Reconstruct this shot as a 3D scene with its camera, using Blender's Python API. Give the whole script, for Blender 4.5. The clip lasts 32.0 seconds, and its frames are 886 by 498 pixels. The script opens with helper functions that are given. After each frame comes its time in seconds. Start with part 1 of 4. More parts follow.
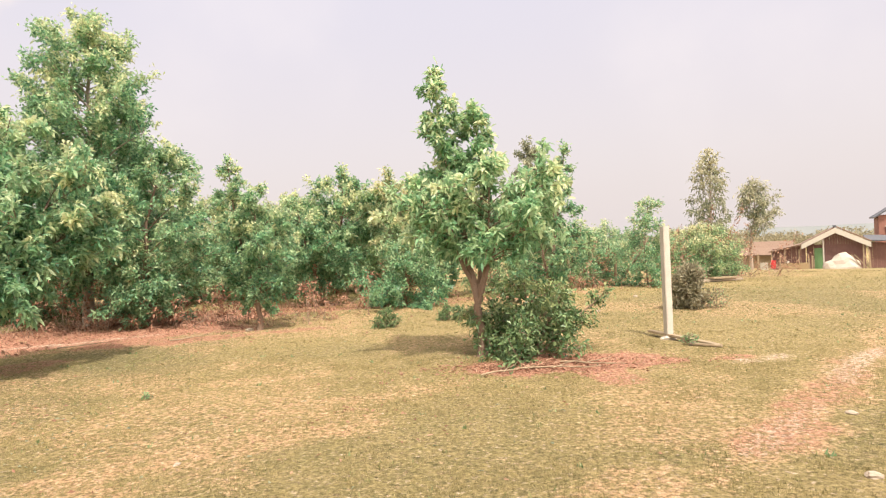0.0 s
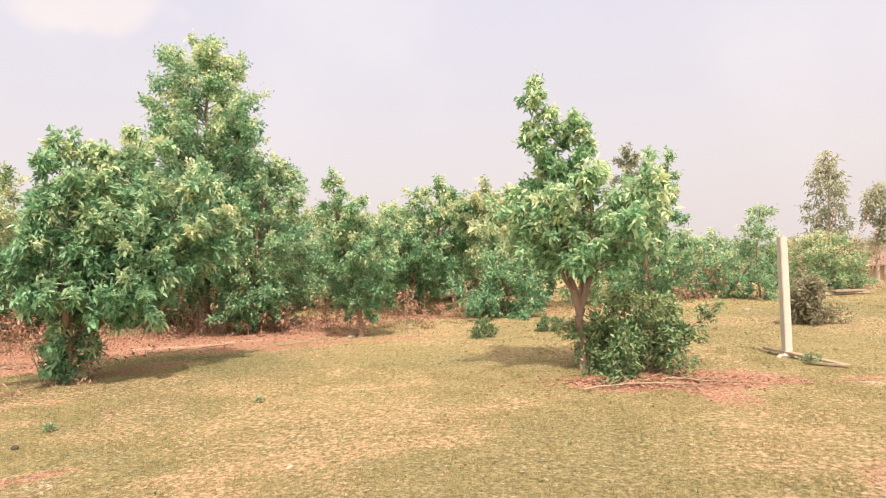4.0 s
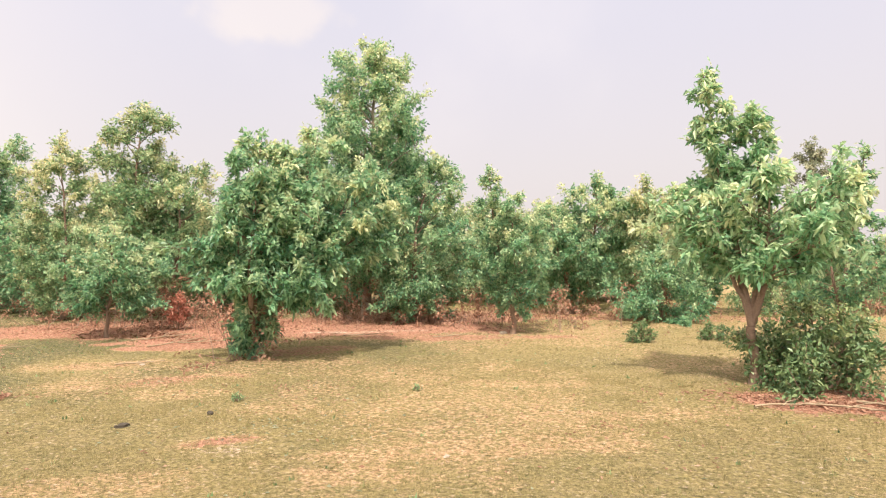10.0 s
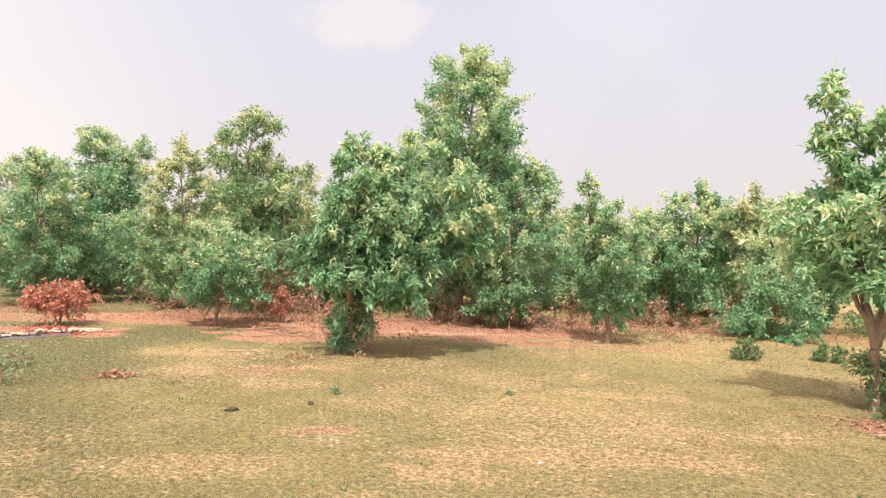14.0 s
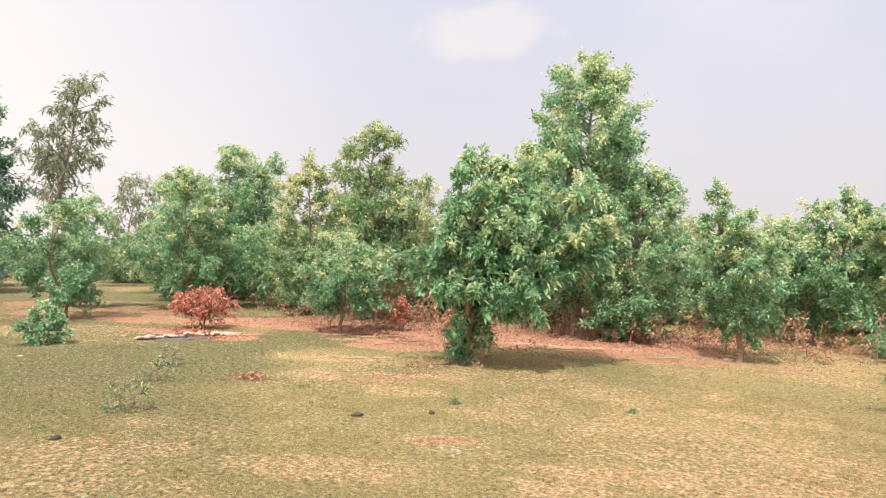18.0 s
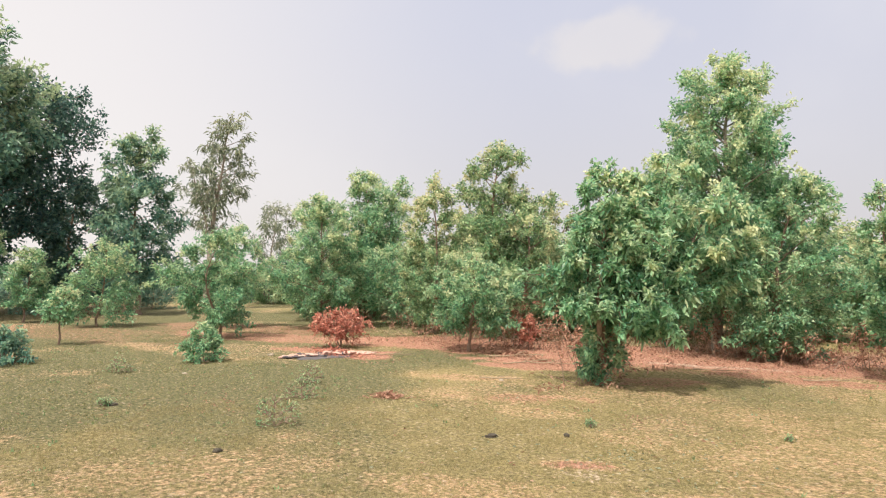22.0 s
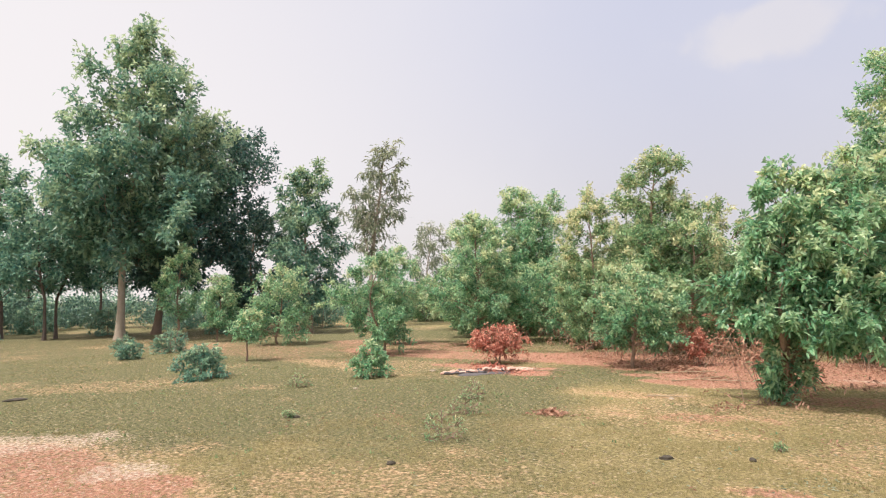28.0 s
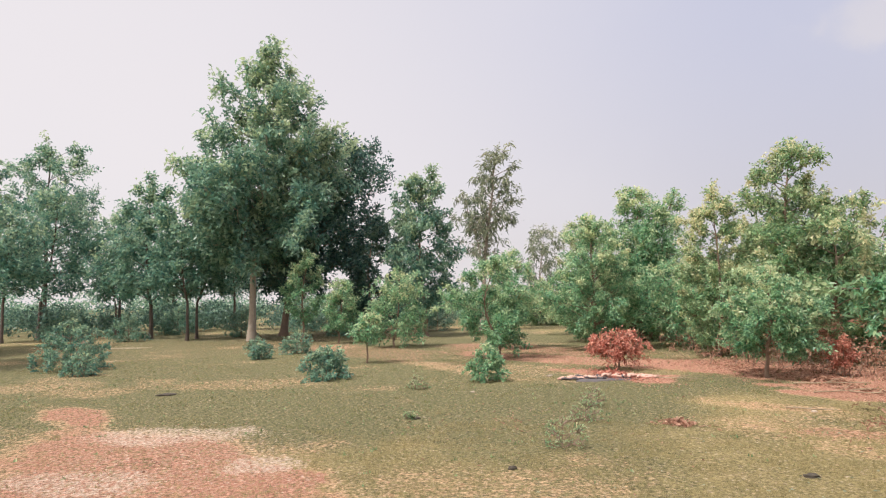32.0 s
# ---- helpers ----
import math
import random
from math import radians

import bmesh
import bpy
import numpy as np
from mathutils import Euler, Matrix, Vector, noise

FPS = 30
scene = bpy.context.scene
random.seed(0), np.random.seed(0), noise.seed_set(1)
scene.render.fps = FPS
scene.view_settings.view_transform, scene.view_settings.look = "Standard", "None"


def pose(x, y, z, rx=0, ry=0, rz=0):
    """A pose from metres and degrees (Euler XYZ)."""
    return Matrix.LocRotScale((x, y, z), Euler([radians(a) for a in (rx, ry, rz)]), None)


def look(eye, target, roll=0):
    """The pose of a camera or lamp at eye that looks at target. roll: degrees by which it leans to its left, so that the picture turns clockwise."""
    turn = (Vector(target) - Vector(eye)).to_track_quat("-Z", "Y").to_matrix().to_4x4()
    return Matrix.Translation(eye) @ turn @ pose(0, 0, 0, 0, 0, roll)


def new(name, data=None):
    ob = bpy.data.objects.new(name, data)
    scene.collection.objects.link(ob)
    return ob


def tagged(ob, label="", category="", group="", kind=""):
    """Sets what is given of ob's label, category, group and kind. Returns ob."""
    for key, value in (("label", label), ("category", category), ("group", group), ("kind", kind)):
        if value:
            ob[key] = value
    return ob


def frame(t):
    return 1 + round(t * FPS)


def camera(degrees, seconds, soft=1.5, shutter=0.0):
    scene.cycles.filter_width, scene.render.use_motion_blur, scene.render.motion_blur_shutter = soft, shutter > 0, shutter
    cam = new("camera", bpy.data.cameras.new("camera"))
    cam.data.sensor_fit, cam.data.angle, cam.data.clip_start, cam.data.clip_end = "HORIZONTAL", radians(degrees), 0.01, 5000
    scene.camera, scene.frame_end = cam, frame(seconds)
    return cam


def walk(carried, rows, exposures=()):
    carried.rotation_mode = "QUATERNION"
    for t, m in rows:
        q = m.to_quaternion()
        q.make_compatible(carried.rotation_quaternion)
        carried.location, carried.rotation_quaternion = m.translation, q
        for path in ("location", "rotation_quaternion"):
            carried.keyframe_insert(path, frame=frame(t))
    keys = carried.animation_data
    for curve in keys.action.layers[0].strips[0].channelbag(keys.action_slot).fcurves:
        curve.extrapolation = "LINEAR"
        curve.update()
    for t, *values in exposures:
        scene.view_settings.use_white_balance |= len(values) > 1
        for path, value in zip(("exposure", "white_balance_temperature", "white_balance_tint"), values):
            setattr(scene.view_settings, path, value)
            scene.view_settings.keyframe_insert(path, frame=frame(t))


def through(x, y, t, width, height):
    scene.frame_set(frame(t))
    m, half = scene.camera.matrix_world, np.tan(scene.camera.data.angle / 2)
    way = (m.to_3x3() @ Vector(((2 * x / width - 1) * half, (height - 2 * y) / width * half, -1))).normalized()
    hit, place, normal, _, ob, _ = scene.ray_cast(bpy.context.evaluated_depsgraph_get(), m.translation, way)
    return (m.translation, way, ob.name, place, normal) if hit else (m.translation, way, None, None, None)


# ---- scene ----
cam = camera(69.74, 32.0, 1.2)
PATH = [
    (0.0, 0.000, 0.000, 1.600, -0.09, -1.01, 2.79),
    (0.5, -0.033, 0.008, 1.601, 1.24, -0.96, 2.45),
    (1.0, -0.033, 0.014, 1.604, 2.89, -0.96, 2.43),
    (1.5, -0.029, 0.018, 1.617, 4.31, -1.05, 2.61),
    (2.0, -0.050, 0.020, 1.626, 4.80, -0.85, 2.52),
    (2.5, -0.041, 0.010, 1.643, 5.29, -0.91, 2.30),
    (3.0, -0.056, 0.003, 1.652, 5.96, -0.56, 2.21),
    (3.5, -0.071, 0.000, 1.635, 7.11, -0.08, 2.51),
    (5.5, -0.116, -0.015, 1.663, 11.38, 0.23, 2.49),
    (6.0, -0.119, -0.019, 1.664, 12.30, 0.22, 2.41),
    (6.5, -0.078, -0.032, 1.657, 13.32, 0.24, 2.24),
    (7.0, -0.077, -0.043, 1.657, 14.47, 0.04, 1.98),
    (7.5, -0.094, -0.040, 1.662, 15.68, -0.06, 1.92),
    (8.0, -0.117, -0.045, 1.669, 16.85, -0.26, 1.63),
    (8.5, -0.132, -0.036, 1.659, 18.38, -0.29, 1.56),
    (9.0, -0.133, -0.035, 1.650, 19.66, -0.06, 1.35),
    (9.5, -0.118, -0.041, 1.640, 20.53, 0.15, 1.14),
    (10.0, -0.152, -0.053, 1.661, 21.82, 0.21, 0.90),
    (10.5, -0.161, -0.059, 1.660, 23.11, 0.32, 0.67),
    (11.0, -0.164, -0.069, 1.668, 24.25, 0.49, 0.23),
    (11.5, -0.175, -0.075, 1.663, 25.05, 0.30, -0.01),
    (12.0, -0.176, -0.083, 1.658, 25.84, 0.44, -0.16),
    (12.5, -0.179, -0.080, 1.647, 26.57, 0.45, -0.44),
    (13.0, -0.188, -0.084, 1.644, 27.50, 0.55, -0.54),
    (13.5, -0.203, -0.099, 1.649, 28.53, 0.49, -0.75),
    (14.0, -0.220, -0.118, 1.658, 29.89, 0.53, -1.14),
    (14.5, -0.218, -0.124, 1.661, 31.56, 0.32, -1.76),
    (16.5, -0.240, -0.149, 1.674, 36.41, 0.46, -1.76),
    (17.0, -0.247, -0.167, 1.690, 37.74, 0.98, -1.55),
    (17.5, -0.252, -0.171, 1.683, 39.10, 0.88, -1.41),
    (18.0, -0.257, -0.178, 1.687, 40.14, 1.17, -1.46),
    (18.5, -0.267, -0.177, 1.693, 41.19, 1.52, -1.27),
    (19.0, -0.271, -0.191, 1.701, 42.48, 1.76, -0.98),
    (19.5, -0.282, -0.195, 1.695, 44.23, 1.92, -0.90),
    (20.0, -0.274, -0.228, 1.705, 45.86, 2.34, -1.07),
    (20.5, -0.278, -0.225, 1.713, 47.35, 2.39, -0.71),
    (21.0, -0.277, -0.225, 1.721, 48.73, 2.54, -0.50),
    (21.5, -0.283, -0.235, 1.731, 50.09, 2.54, -0.28),
    (22.0, -0.282, -0.232, 1.725, 51.30, 2.54, -0.20),
    (22.5, -0.281, -0.243, 1.722, 52.71, 2.43, 0.02),
    (23.0, -0.282, -0.265, 1.725, 53.34, 2.19, 0.01),
    (23.5, -0.280, -0.272, 1.725, 53.99, 2.20, 0.06),
    (24.0, -0.282, -0.281, 1.730, 55.08, 2.36, 0.19),
    (24.5, -0.284, -0.287, 1.736, 56.72, 2.32, 0.19),
    (25.0, -0.294, -0.299, 1.727, 58.43, 2.36, 0.18),
    (25.5, -0.298, -0.291, 1.729, 59.29, 2.54, 0.14),
    (27.5, -0.287, -0.296, 1.716, 63.55, 3.72, 1.13),
    (28.0, -0.333, -0.299, 1.728, 64.95, 4.08, 1.33),
    (28.5, -0.320, -0.304, 1.729, 66.13, 4.08, 1.47),
    (29.0, -0.319, -0.325, 1.736, 67.21, 4.11, 1.65),
    (29.5, -0.317, -0.332, 1.740, 68.61, 4.19, 1.76),
    (30.0, -0.325, -0.345, 1.746, 69.84, 4.23, 1.60),
    (30.5, -0.322, -0.364, 1.743, 70.85, 4.34, 1.47),
    (31.0, -0.330, -0.368, 1.751, 72.05, 4.66, 1.36),
    (31.5, -0.334, -0.373, 1.747, 73.57, 4.59, 1.27),
    (32.0, -0.343, -0.374, 1.741, 74.98, 4.63, 1.37),
]
EXPOSURES = [(0.0, 0.54, 6700, 11), (6.0, 0.55, 6680, 11), (13.0, 0.53, 6560, 9.5), (18.0, 0.50, 6400, 8), (20.0, 0.45, 6350, 8), (22.0, 0.32, 6250, 7), (25.0, 0.29, 6150, 8), (28.0, 0.30, 6120, 9), (30.0, 0.27, 6100, 10), (32.0, 0.16, 6050, 11)]
walk(cam, [(t, pose(x, y, z, 90 + pitch, roll, yaw)) for t, x, y, z, yaw, pitch, roll in PATH], EXPOSURES)

# ---- sky and sun ----
SUN_ELEV, SUN_AZ = radians(60), radians(160)      # azimuth clockwise from +y

world = bpy.data.worlds.new("world")
scene.world = world
world.use_nodes = True
wn, wl = world.node_tree.nodes, world.node_tree.links
wn.clear()
w_out = wn.new("ShaderNodeOutputWorld")
w_bg = wn.new("ShaderNodeBackground")
w_sky = wn.new("ShaderNodeTexSky")
w_sky.sky_type = 'NISHITA'
w_sky.sun_disc = False
w_sky.sun_elevation, w_sky.sun_rotation = SUN_ELEV, SUN_AZ
w_sky.air_density, w_sky.dust_density, w_sky.ozone_density = 1.0, 6.0, 1.0
w_bg.inputs["Strength"].default_value = 0.12


def w_math(op, a, b=0.0, c=None):
    m = wn.new("ShaderNodeMath")
    m.operation = op
    for sock, v in zip(m.inputs, (a, b, c)):
        if v is None:
            continue
        if isinstance(v, (int, float)):
            sock.default_value = v
        else:
            wl.new(v, sock)
    return m.outputs[0]


def w_dot(v):
    d = wn.new("ShaderNodeVectorMath")
    d.operation = 'DOT_PRODUCT'
    wl.new(w_dir, d.inputs[0])
    d.inputs[1].default_value = v
    return d.outputs["Value"]


def w_blend(fac, a, b):
    m = wn.new("ShaderNodeMix")
    m.data_type = 'RGBA'
    for sock, v in ((m.inputs[0], fac), (m.inputs[6], a), (m.inputs[7], b)):
        if isinstance(v, tuple):
            sock.default_value = (*v, 1)
        elif isinstance(v, float):
            sock.default_value = v
        else:
            wl.new(v, sock)
    return m.outputs[2]


def w_range(v, a, b, lo=0.0, hi=1.0):
    m = wn.new("ShaderNodeMapRange")
    m.interpolation_type = 'SMOOTHSTEP'
    for sock, x in zip(list(m.inputs)[1:5], (a, b, lo, hi)):
        sock.default_value = x
    wl.new(v, m.inputs[0])
    return m.outputs[0]


w_tc = wn.new("ShaderNodeTexCoord")
w_dir = w_tc.outputs["Generated"]
# thick pale haze over the clear sky: lavender overhead, warmer and brighter low down and round to the sunward side
w_high = w_range(w_dot((0, 0, 1)), 0.02, 0.45)
w_warm = w_range(w_dot((-0.90, -0.43, 0)), 0.25, 1.0)
w_haze = w_blend(w_high, (5.35, 4.9, 4.9), (5.0, 4.85, 5.5))
w_haze = w_blend(w_warm, w_haze, (7.35, 6.6, 6.15))
w_col = w_blend(0.86, w_sky.outputs[0], w_haze)
# veils, and one small cumulus over the trees
w_noise = wn.new("ShaderNodeTexNoise")
w_noise.inputs["Scale"].default_value, w_noise.inputs["Detail"].default_value = 2.2, 5
wl.new(w_dir, w_noise.inputs["Vector"])
w_col = w_blend(w_range(w_noise.outputs[0], 0.45, 0.75, 0.0, 0.3), w_col, (6.3, 5.85, 5.75))
w_puff = wn.new("ShaderNodeTexNoise")
w_puff.inputs["Scale"].default_value, w_puff.inputs["Detail"].default_value = 14, 5
wl.new(w_dir, w_puff.inputs["Vector"])
w_u = w_math('DIVIDE', w_math('SUBTRACT', w_dot((0.777, 0.629, 0.0)), 0.036), 0.112)
w_v = w_math('DIVIDE', w_dot((0.215, -0.266, 0.94)), 0.04)
w_d = w_math('SQRT', w_math('ADD', w_math('MULTIPLY', w_u, w_u), w_math('MULTIPLY', w_v, w_v)))
w_d = w_math('ADD', w_d, w_math('MULTIPLY', w_math('SUBTRACT', w_puff.outputs[0], 0.5), 1.7))
w_cloud = w_math('MULTIPLY', w_range(w_d, 1.2, 0.6, 0.0, 0.36), w_range(w_dot((-0.59, 0.73, 0.34)), 0.5, 0.7))
w_col = w_blend(w_cloud, w_col, (6.6, 5.8, 5.1))
# the wide bright glow of the haze round the sun
w_sunward = (math.sin(SUN_AZ) * math.cos(SUN_ELEV), math.cos(SUN_AZ) * math.cos(SUN_ELEV), math.sin(SUN_ELEV))
w_col = w_blend(w_range(w_dot(w_sunward), 0.32, 1.0), w_col, (15.0, 13.6, 11.6))
wl.new(w_col, w_bg.inputs["Color"])
wl.new(w_bg.outputs[0], w_out.inputs[0])

sun = new("sun", bpy.data.lights.new("sun", 'SUN'))
sun.data.energy, sun.data.angle, sun.data.color = 4.0, radians(4.0), (1.0, 0.9, 0.76)
sun.matrix_world = look((math.sin(SUN_AZ) * 50, math.cos(SUN_AZ) * 50, math.tan(SUN_ELEV) * 50), (0, 0, 0))


# ---- materials ----
def material(name):
    m = bpy.data.materials.new(name)
    m.use_nodes = True
    nt = m.node_tree
    return m, nt.nodes, nt.links, nt.nodes["Principled BSDF"]


def noise_node(n, l, scale, detail=4.0, rough=0.55, vector=None):
    t = n.new("ShaderNodeTexNoise")
    t.inputs["Scale"].default_value, t.inputs["Detail"].default_value, t.inputs["Roughness"].default_value = scale, detail, rough
    if vector is None:
        vector = n.new("ShaderNodeNewGeometry").outputs["Position"]
    l.new(vector, t.inputs["Vector"])
    return t.outputs[0]


def ramp_node(n, l, fac, stops):
    r = n.new("ShaderNodeValToRGB")
    while len(r.color_ramp.elements) < len(stops):
        r.color_ramp.elements.new(0.5)
    for e, (p, c) in zip(r.color_ramp.elements, stops):
        e.position, e.color = p, (*c, 1)
    l.new(fac, r.inputs[0])
    return r.outputs[0]


def mix_node(n, l, fac, a, b, how='MIX'):
    m = n.new("ShaderNodeMix")
    m.data_type, m.blend_type = 'RGBA', how
    for sock, v in ((m.inputs[0], fac), (m.inputs[6], a), (m.inputs[7], b)):
        if isinstance(v, (int, float)):
            sock.default_value = v
        elif isinstance(v, tuple):
            sock.default_value = (*v, 1)
        else:
            l.new(v, sock)
    return m.outputs[2]


def bump_node(n, l, height, strength, distance, bsdf):
    b = n.new("ShaderNodeBump")
    b.inputs["Strength"].default_value, b.inputs["Distance"].default_value = strength, distance
    l.new(height, b.inputs["Height"])
    l.new(b.outputs[0], bsdf.inputs["Normal"])


def surface(name, dark, light, scale=6.0, rough=0.8, bump=0.3, fine=40.0, metal=0.0):
    """A weathered surface: two scales of colour variation and fine relief."""
    m, n, l, b = material(name)
    big, small = noise_node(n, l, scale), noise_node(n, l, fine, 6)
    col = mix_node(n, l, big, dark, light)
    col = mix_node(n, l, 0.35, col, ramp_node(n, l, small, [(0.3, dark), (0.7, light)]))
    l.new(col, b.inputs["Base Color"])
    b.inputs["Roughness"].default_value, b.inputs["Metallic"].default_value = rough, metal
    bump_node(n, l, small, bump, 0.02, b)
    return m


def leaf_material(name, old, mid, young, through=0.5, rough=0.38):
    """Leaves: colour from leaf to leaf, yellower where the attribute 'young' is high (young or sunlit leaves), some
    light through the blade.
    """
    m, n, l, b = material(name)
    g = n.new("ShaderNodeNewGeometry")
    a = n.new("ShaderNodeAttribute")
    a.attribute_name = "young"
    base = ramp_node(n, l, g.outputs["Random Per Island"], [(0.0, old), (0.55, mid), (1.0, tuple(0.6 * p + 0.4 * q for p, q in zip(mid, young)))])
    col = mix_node(n, l, a.outputs["Fac"], base, young)
    l.new(col, b.inputs["Base Color"])
    b.inputs["Roughness"].default_value = rough
    t = n.new("ShaderNodeBsdfTranslucent")
    l.new(col, t.inputs["Color"])
    s = n.new("ShaderNodeMixShader")
    s.inputs[0].default_value = through
    l.new(b.outputs[0], s.inputs[1])
    l.new(t.outputs[0], s.inputs[2])
    l.new(s.outputs[0], n["Material Output"].inputs["Surface"])
    return m


LEAF = {
    "bright": leaf_material("leaf_bright", (0.09, 0.25, 0.14), (0.25, 0.50, 0.27), (0.76, 0.79, 0.52), 0.46),
    "fresh": leaf_material("leaf_fresh", (0.07, 0.20, 0.135), (0.205, 0.45, 0.25), (0.70, 0.72, 0.45), 0.46),
    "olive": leaf_material("leaf_olive", (0.075, 0.18, 0.105), (0.225, 0.42, 0.21), (0.72, 0.68, 0.42), 0.46),
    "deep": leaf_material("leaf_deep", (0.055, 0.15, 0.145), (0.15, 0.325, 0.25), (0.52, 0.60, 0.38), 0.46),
    "grey": leaf_material("leaf_grey", (0.14, 0.18, 0.13), (0.28, 0.32, 0.215), (0.55, 0.53, 0.39), 0.45),
    "red": leaf_material("leaf_red", (0.26, 0.075, 0.055), (0.54, 0.205, 0.15), (0.76, 0.42, 0.32), 0.35, 0.6),
    "brown": leaf_material("leaf_brown", (0.19, 0.085, 0.055), (0.40, 0.21, 0.145), (0.60, 0.42, 0.31), 0.2, 0.7),
    "moss": leaf_material("leaf_moss", (0.05, 0.115, 0.055), (0.15, 0.27, 0.12), (0.44, 0.48, 0.24), 0.36),
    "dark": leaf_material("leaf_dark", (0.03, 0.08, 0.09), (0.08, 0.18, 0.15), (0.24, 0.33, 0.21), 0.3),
    # pale tan for withered leaves; also holds the haze over the farthest trees
    "dry": leaf_material("leaf_dry_hazed", (0.18, 0.17, 0.11), (0.30, 0.28, 0.19), (0.44, 0.40, 0.28)),
    "straw": leaf_material("leaf_straw", (0.22, 0.14, 0.08), (0.40, 0.28, 0.15), (0.55, 0.43, 0.24), 0.2, 0.7),
    "grass": leaf_material("grass_blade", (0.14, 0.13, 0.052), (0.30, 0.25, 0.112), (0.47, 0.38, 0.205), 0.35, 0.6),
    "turf": leaf_material("turf_blade", (0.10, 0.135, 0.05), (0.20, 0.225, 0.085), (0.36, 0.33, 0.15), 0.35, 0.6),
}
BARK = surface("bark_brown", (0.15, 0.10, 0.075), (0.36, 0.25, 0.19), 9, 0.9, 0.6, 60)
# darker copy of the brown bark: crown shade on woodland trunks, as colour
BARK_SHADED = surface("bark_shaded", (0.07, 0.055, 0.05), (0.18, 0.135, 0.115), 7, 0.9, 0.6, 50)
BARK_PALE = surface("bark_pale", (0.24, 0.19, 0.15), (0.46, 0.39, 0.33), 5, 0.85, 0.5, 45)
CONCRETE = surface("concrete", (0.42, 0.38, 0.34), (0.64, 0.58, 0.54), 5, 0.85, 0.3, 70)
WOOD_GREY = surface("weathered_wood", (0.20, 0.15, 0.10), (0.46, 0.36, 0.25), 8, 0.85, 0.5, 60)


def ground_material():
    m, n, l, b = material("grassland")
    big, mid = noise_node(n, l, 0.5, 5), noise_node(n, l, 2.6, 6, 0.65)
    fine, grit = noise_node(n, l, 18, 7, 0.76), noise_node(n, l, 33, 6, 0.72)
    ragged = noise_node(n, l, 7, 8, 0.75)
    frayed = noise_node(n, l, 17, 8, 0.8)
    blend = n.new("ShaderNodeMath")
    blend.operation = 'MULTIPLY_ADD'
    l.new(fine, blend.inputs[0])
    blend.inputs[1].default_value = 0.75
    halved = n.new("ShaderNodeMath")
    halved.operation = 'MULTIPLY_ADD'
    l.new(ragged, halved.inputs[0])
    halved.inputs[1].default_value, halved.inputs[2].default_value = 0.75, -0.25
    l.new(halved.outputs[0], blend.inputs[2])
    mottled = blend.outputs[0]
    at = {}
    for k in ("bare", "litter", "sand", "green"):
        a = n.new("ShaderNodeAttribute")
        a.attribute_name = k
        add = n.new("ShaderNodeMath")
        add.operation = 'MULTIPLY_ADD'
        l.new(frayed if k == "sand" else mottled if k == "bare" else ragged, add.inputs[0])
        add.inputs[1].default_value = {"sand": 4.0, "bare": 3.2}.get(k, 1.6)
        l.new(a.outputs["Fac"], add.inputs[2])
        step = n.new("ShaderNodeMapRange")
        step.interpolation_type = 'SMOOTHSTEP'
        step.inputs[1].default_value, step.inputs[2].default_value = {"green": (0.9, 1.65), "sand": (2.15, 2.7), "bare": (1.75, 2.45)}.get(k, (1.05, 1.5))
        l.new(add.outputs[0], step.inputs[0])
        at[k] = step.outputs[0]
    dry = ramp_node(n, l, mid, [(0.3, (0.185, 0.16, 0.066)), (0.5, (0.265, 0.21, 0.094)), (0.7, (0.36, 0.27, 0.145))])
    straw = ramp_node(n, l, fine, [(0.36, (0.095, 0.08, 0.037)), (0.46, (0.255, 0.205, 0.095)), (0.64, (0.42, 0.335, 0.185))])
    # dark green turf, which also paints the trees' shade on the ground
    lush_shade = ramp_node(n, l, fine, [(0.36, (0.046, 0.048, 0.028)), (0.48, (0.126, 0.122, 0.06)), (0.66, (0.235, 0.215, 0.115))])
    grass = mix_node(n, l, 0.55, dry, straw)
    grass = mix_node(n, l, at["green"], grass, lush_shade)
    red = ramp_node(n, l, fine, [(0.34, (0.18, 0.082, 0.055)), (0.48, (0.37, 0.185, 0.128)), (0.68, (0.53, 0.31, 0.225))])
    tan = ramp_node(n, l, fine, [(0.34, (0.25, 0.14, 0.075)), (0.48, (0.46, 0.29, 0.17)), (0.68, (0.62, 0.44, 0.29))])
    worn = n.new("ShaderNodeMapRange")
    worn.inputs[1].default_value, worn.inputs[2].default_value = 0.5, 0.66
    a = n.new("ShaderNodeAttribute")
    a.attribute_name = "bare"
    l.new(a.outputs["Fac"], worn.inputs[0])
    earth = mix_node(n, l, worn.outputs[0], tan, red)
    dead = ramp_node(n, l, fine, [(0.32, (0.18, 0.085, 0.06)), (0.48, (0.38, 0.19, 0.134)), (0.72, (0.56, 0.34, 0.25))])
    pale = ramp_node(n, l, fine, [(0.34, (0.28, 0.18, 0.13)), (0.46, (0.48, 0.36, 0.285)), (0.7, (0.68, 0.58, 0.49))])
    col = mix_node(n, l, at["bare"], grass, earth)
    col = mix_node(n, l, at["litter"], col, dead)
    col = mix_node(n, l, at["sand"], col, pale)
    col = mix_node(n, l, 0.6, col, ramp_node(n, l, grit, [(0.36, (0.1, 0.1, 0.1)), (0.47, (0.5, 0.5, 0.5)), (0.64, (0.88, 0.88, 0.88))]), 'OVERLAY')
    l.new(col, b.inputs["Base Color"])
    b.inputs["Roughness"].default_value = 0.95
    b.inputs["Specular IOR Level"].default_value = 0.12
    bump_node(n, l, fine, 0.9, 0.06, b)
    return m


GROUND = ground_material()


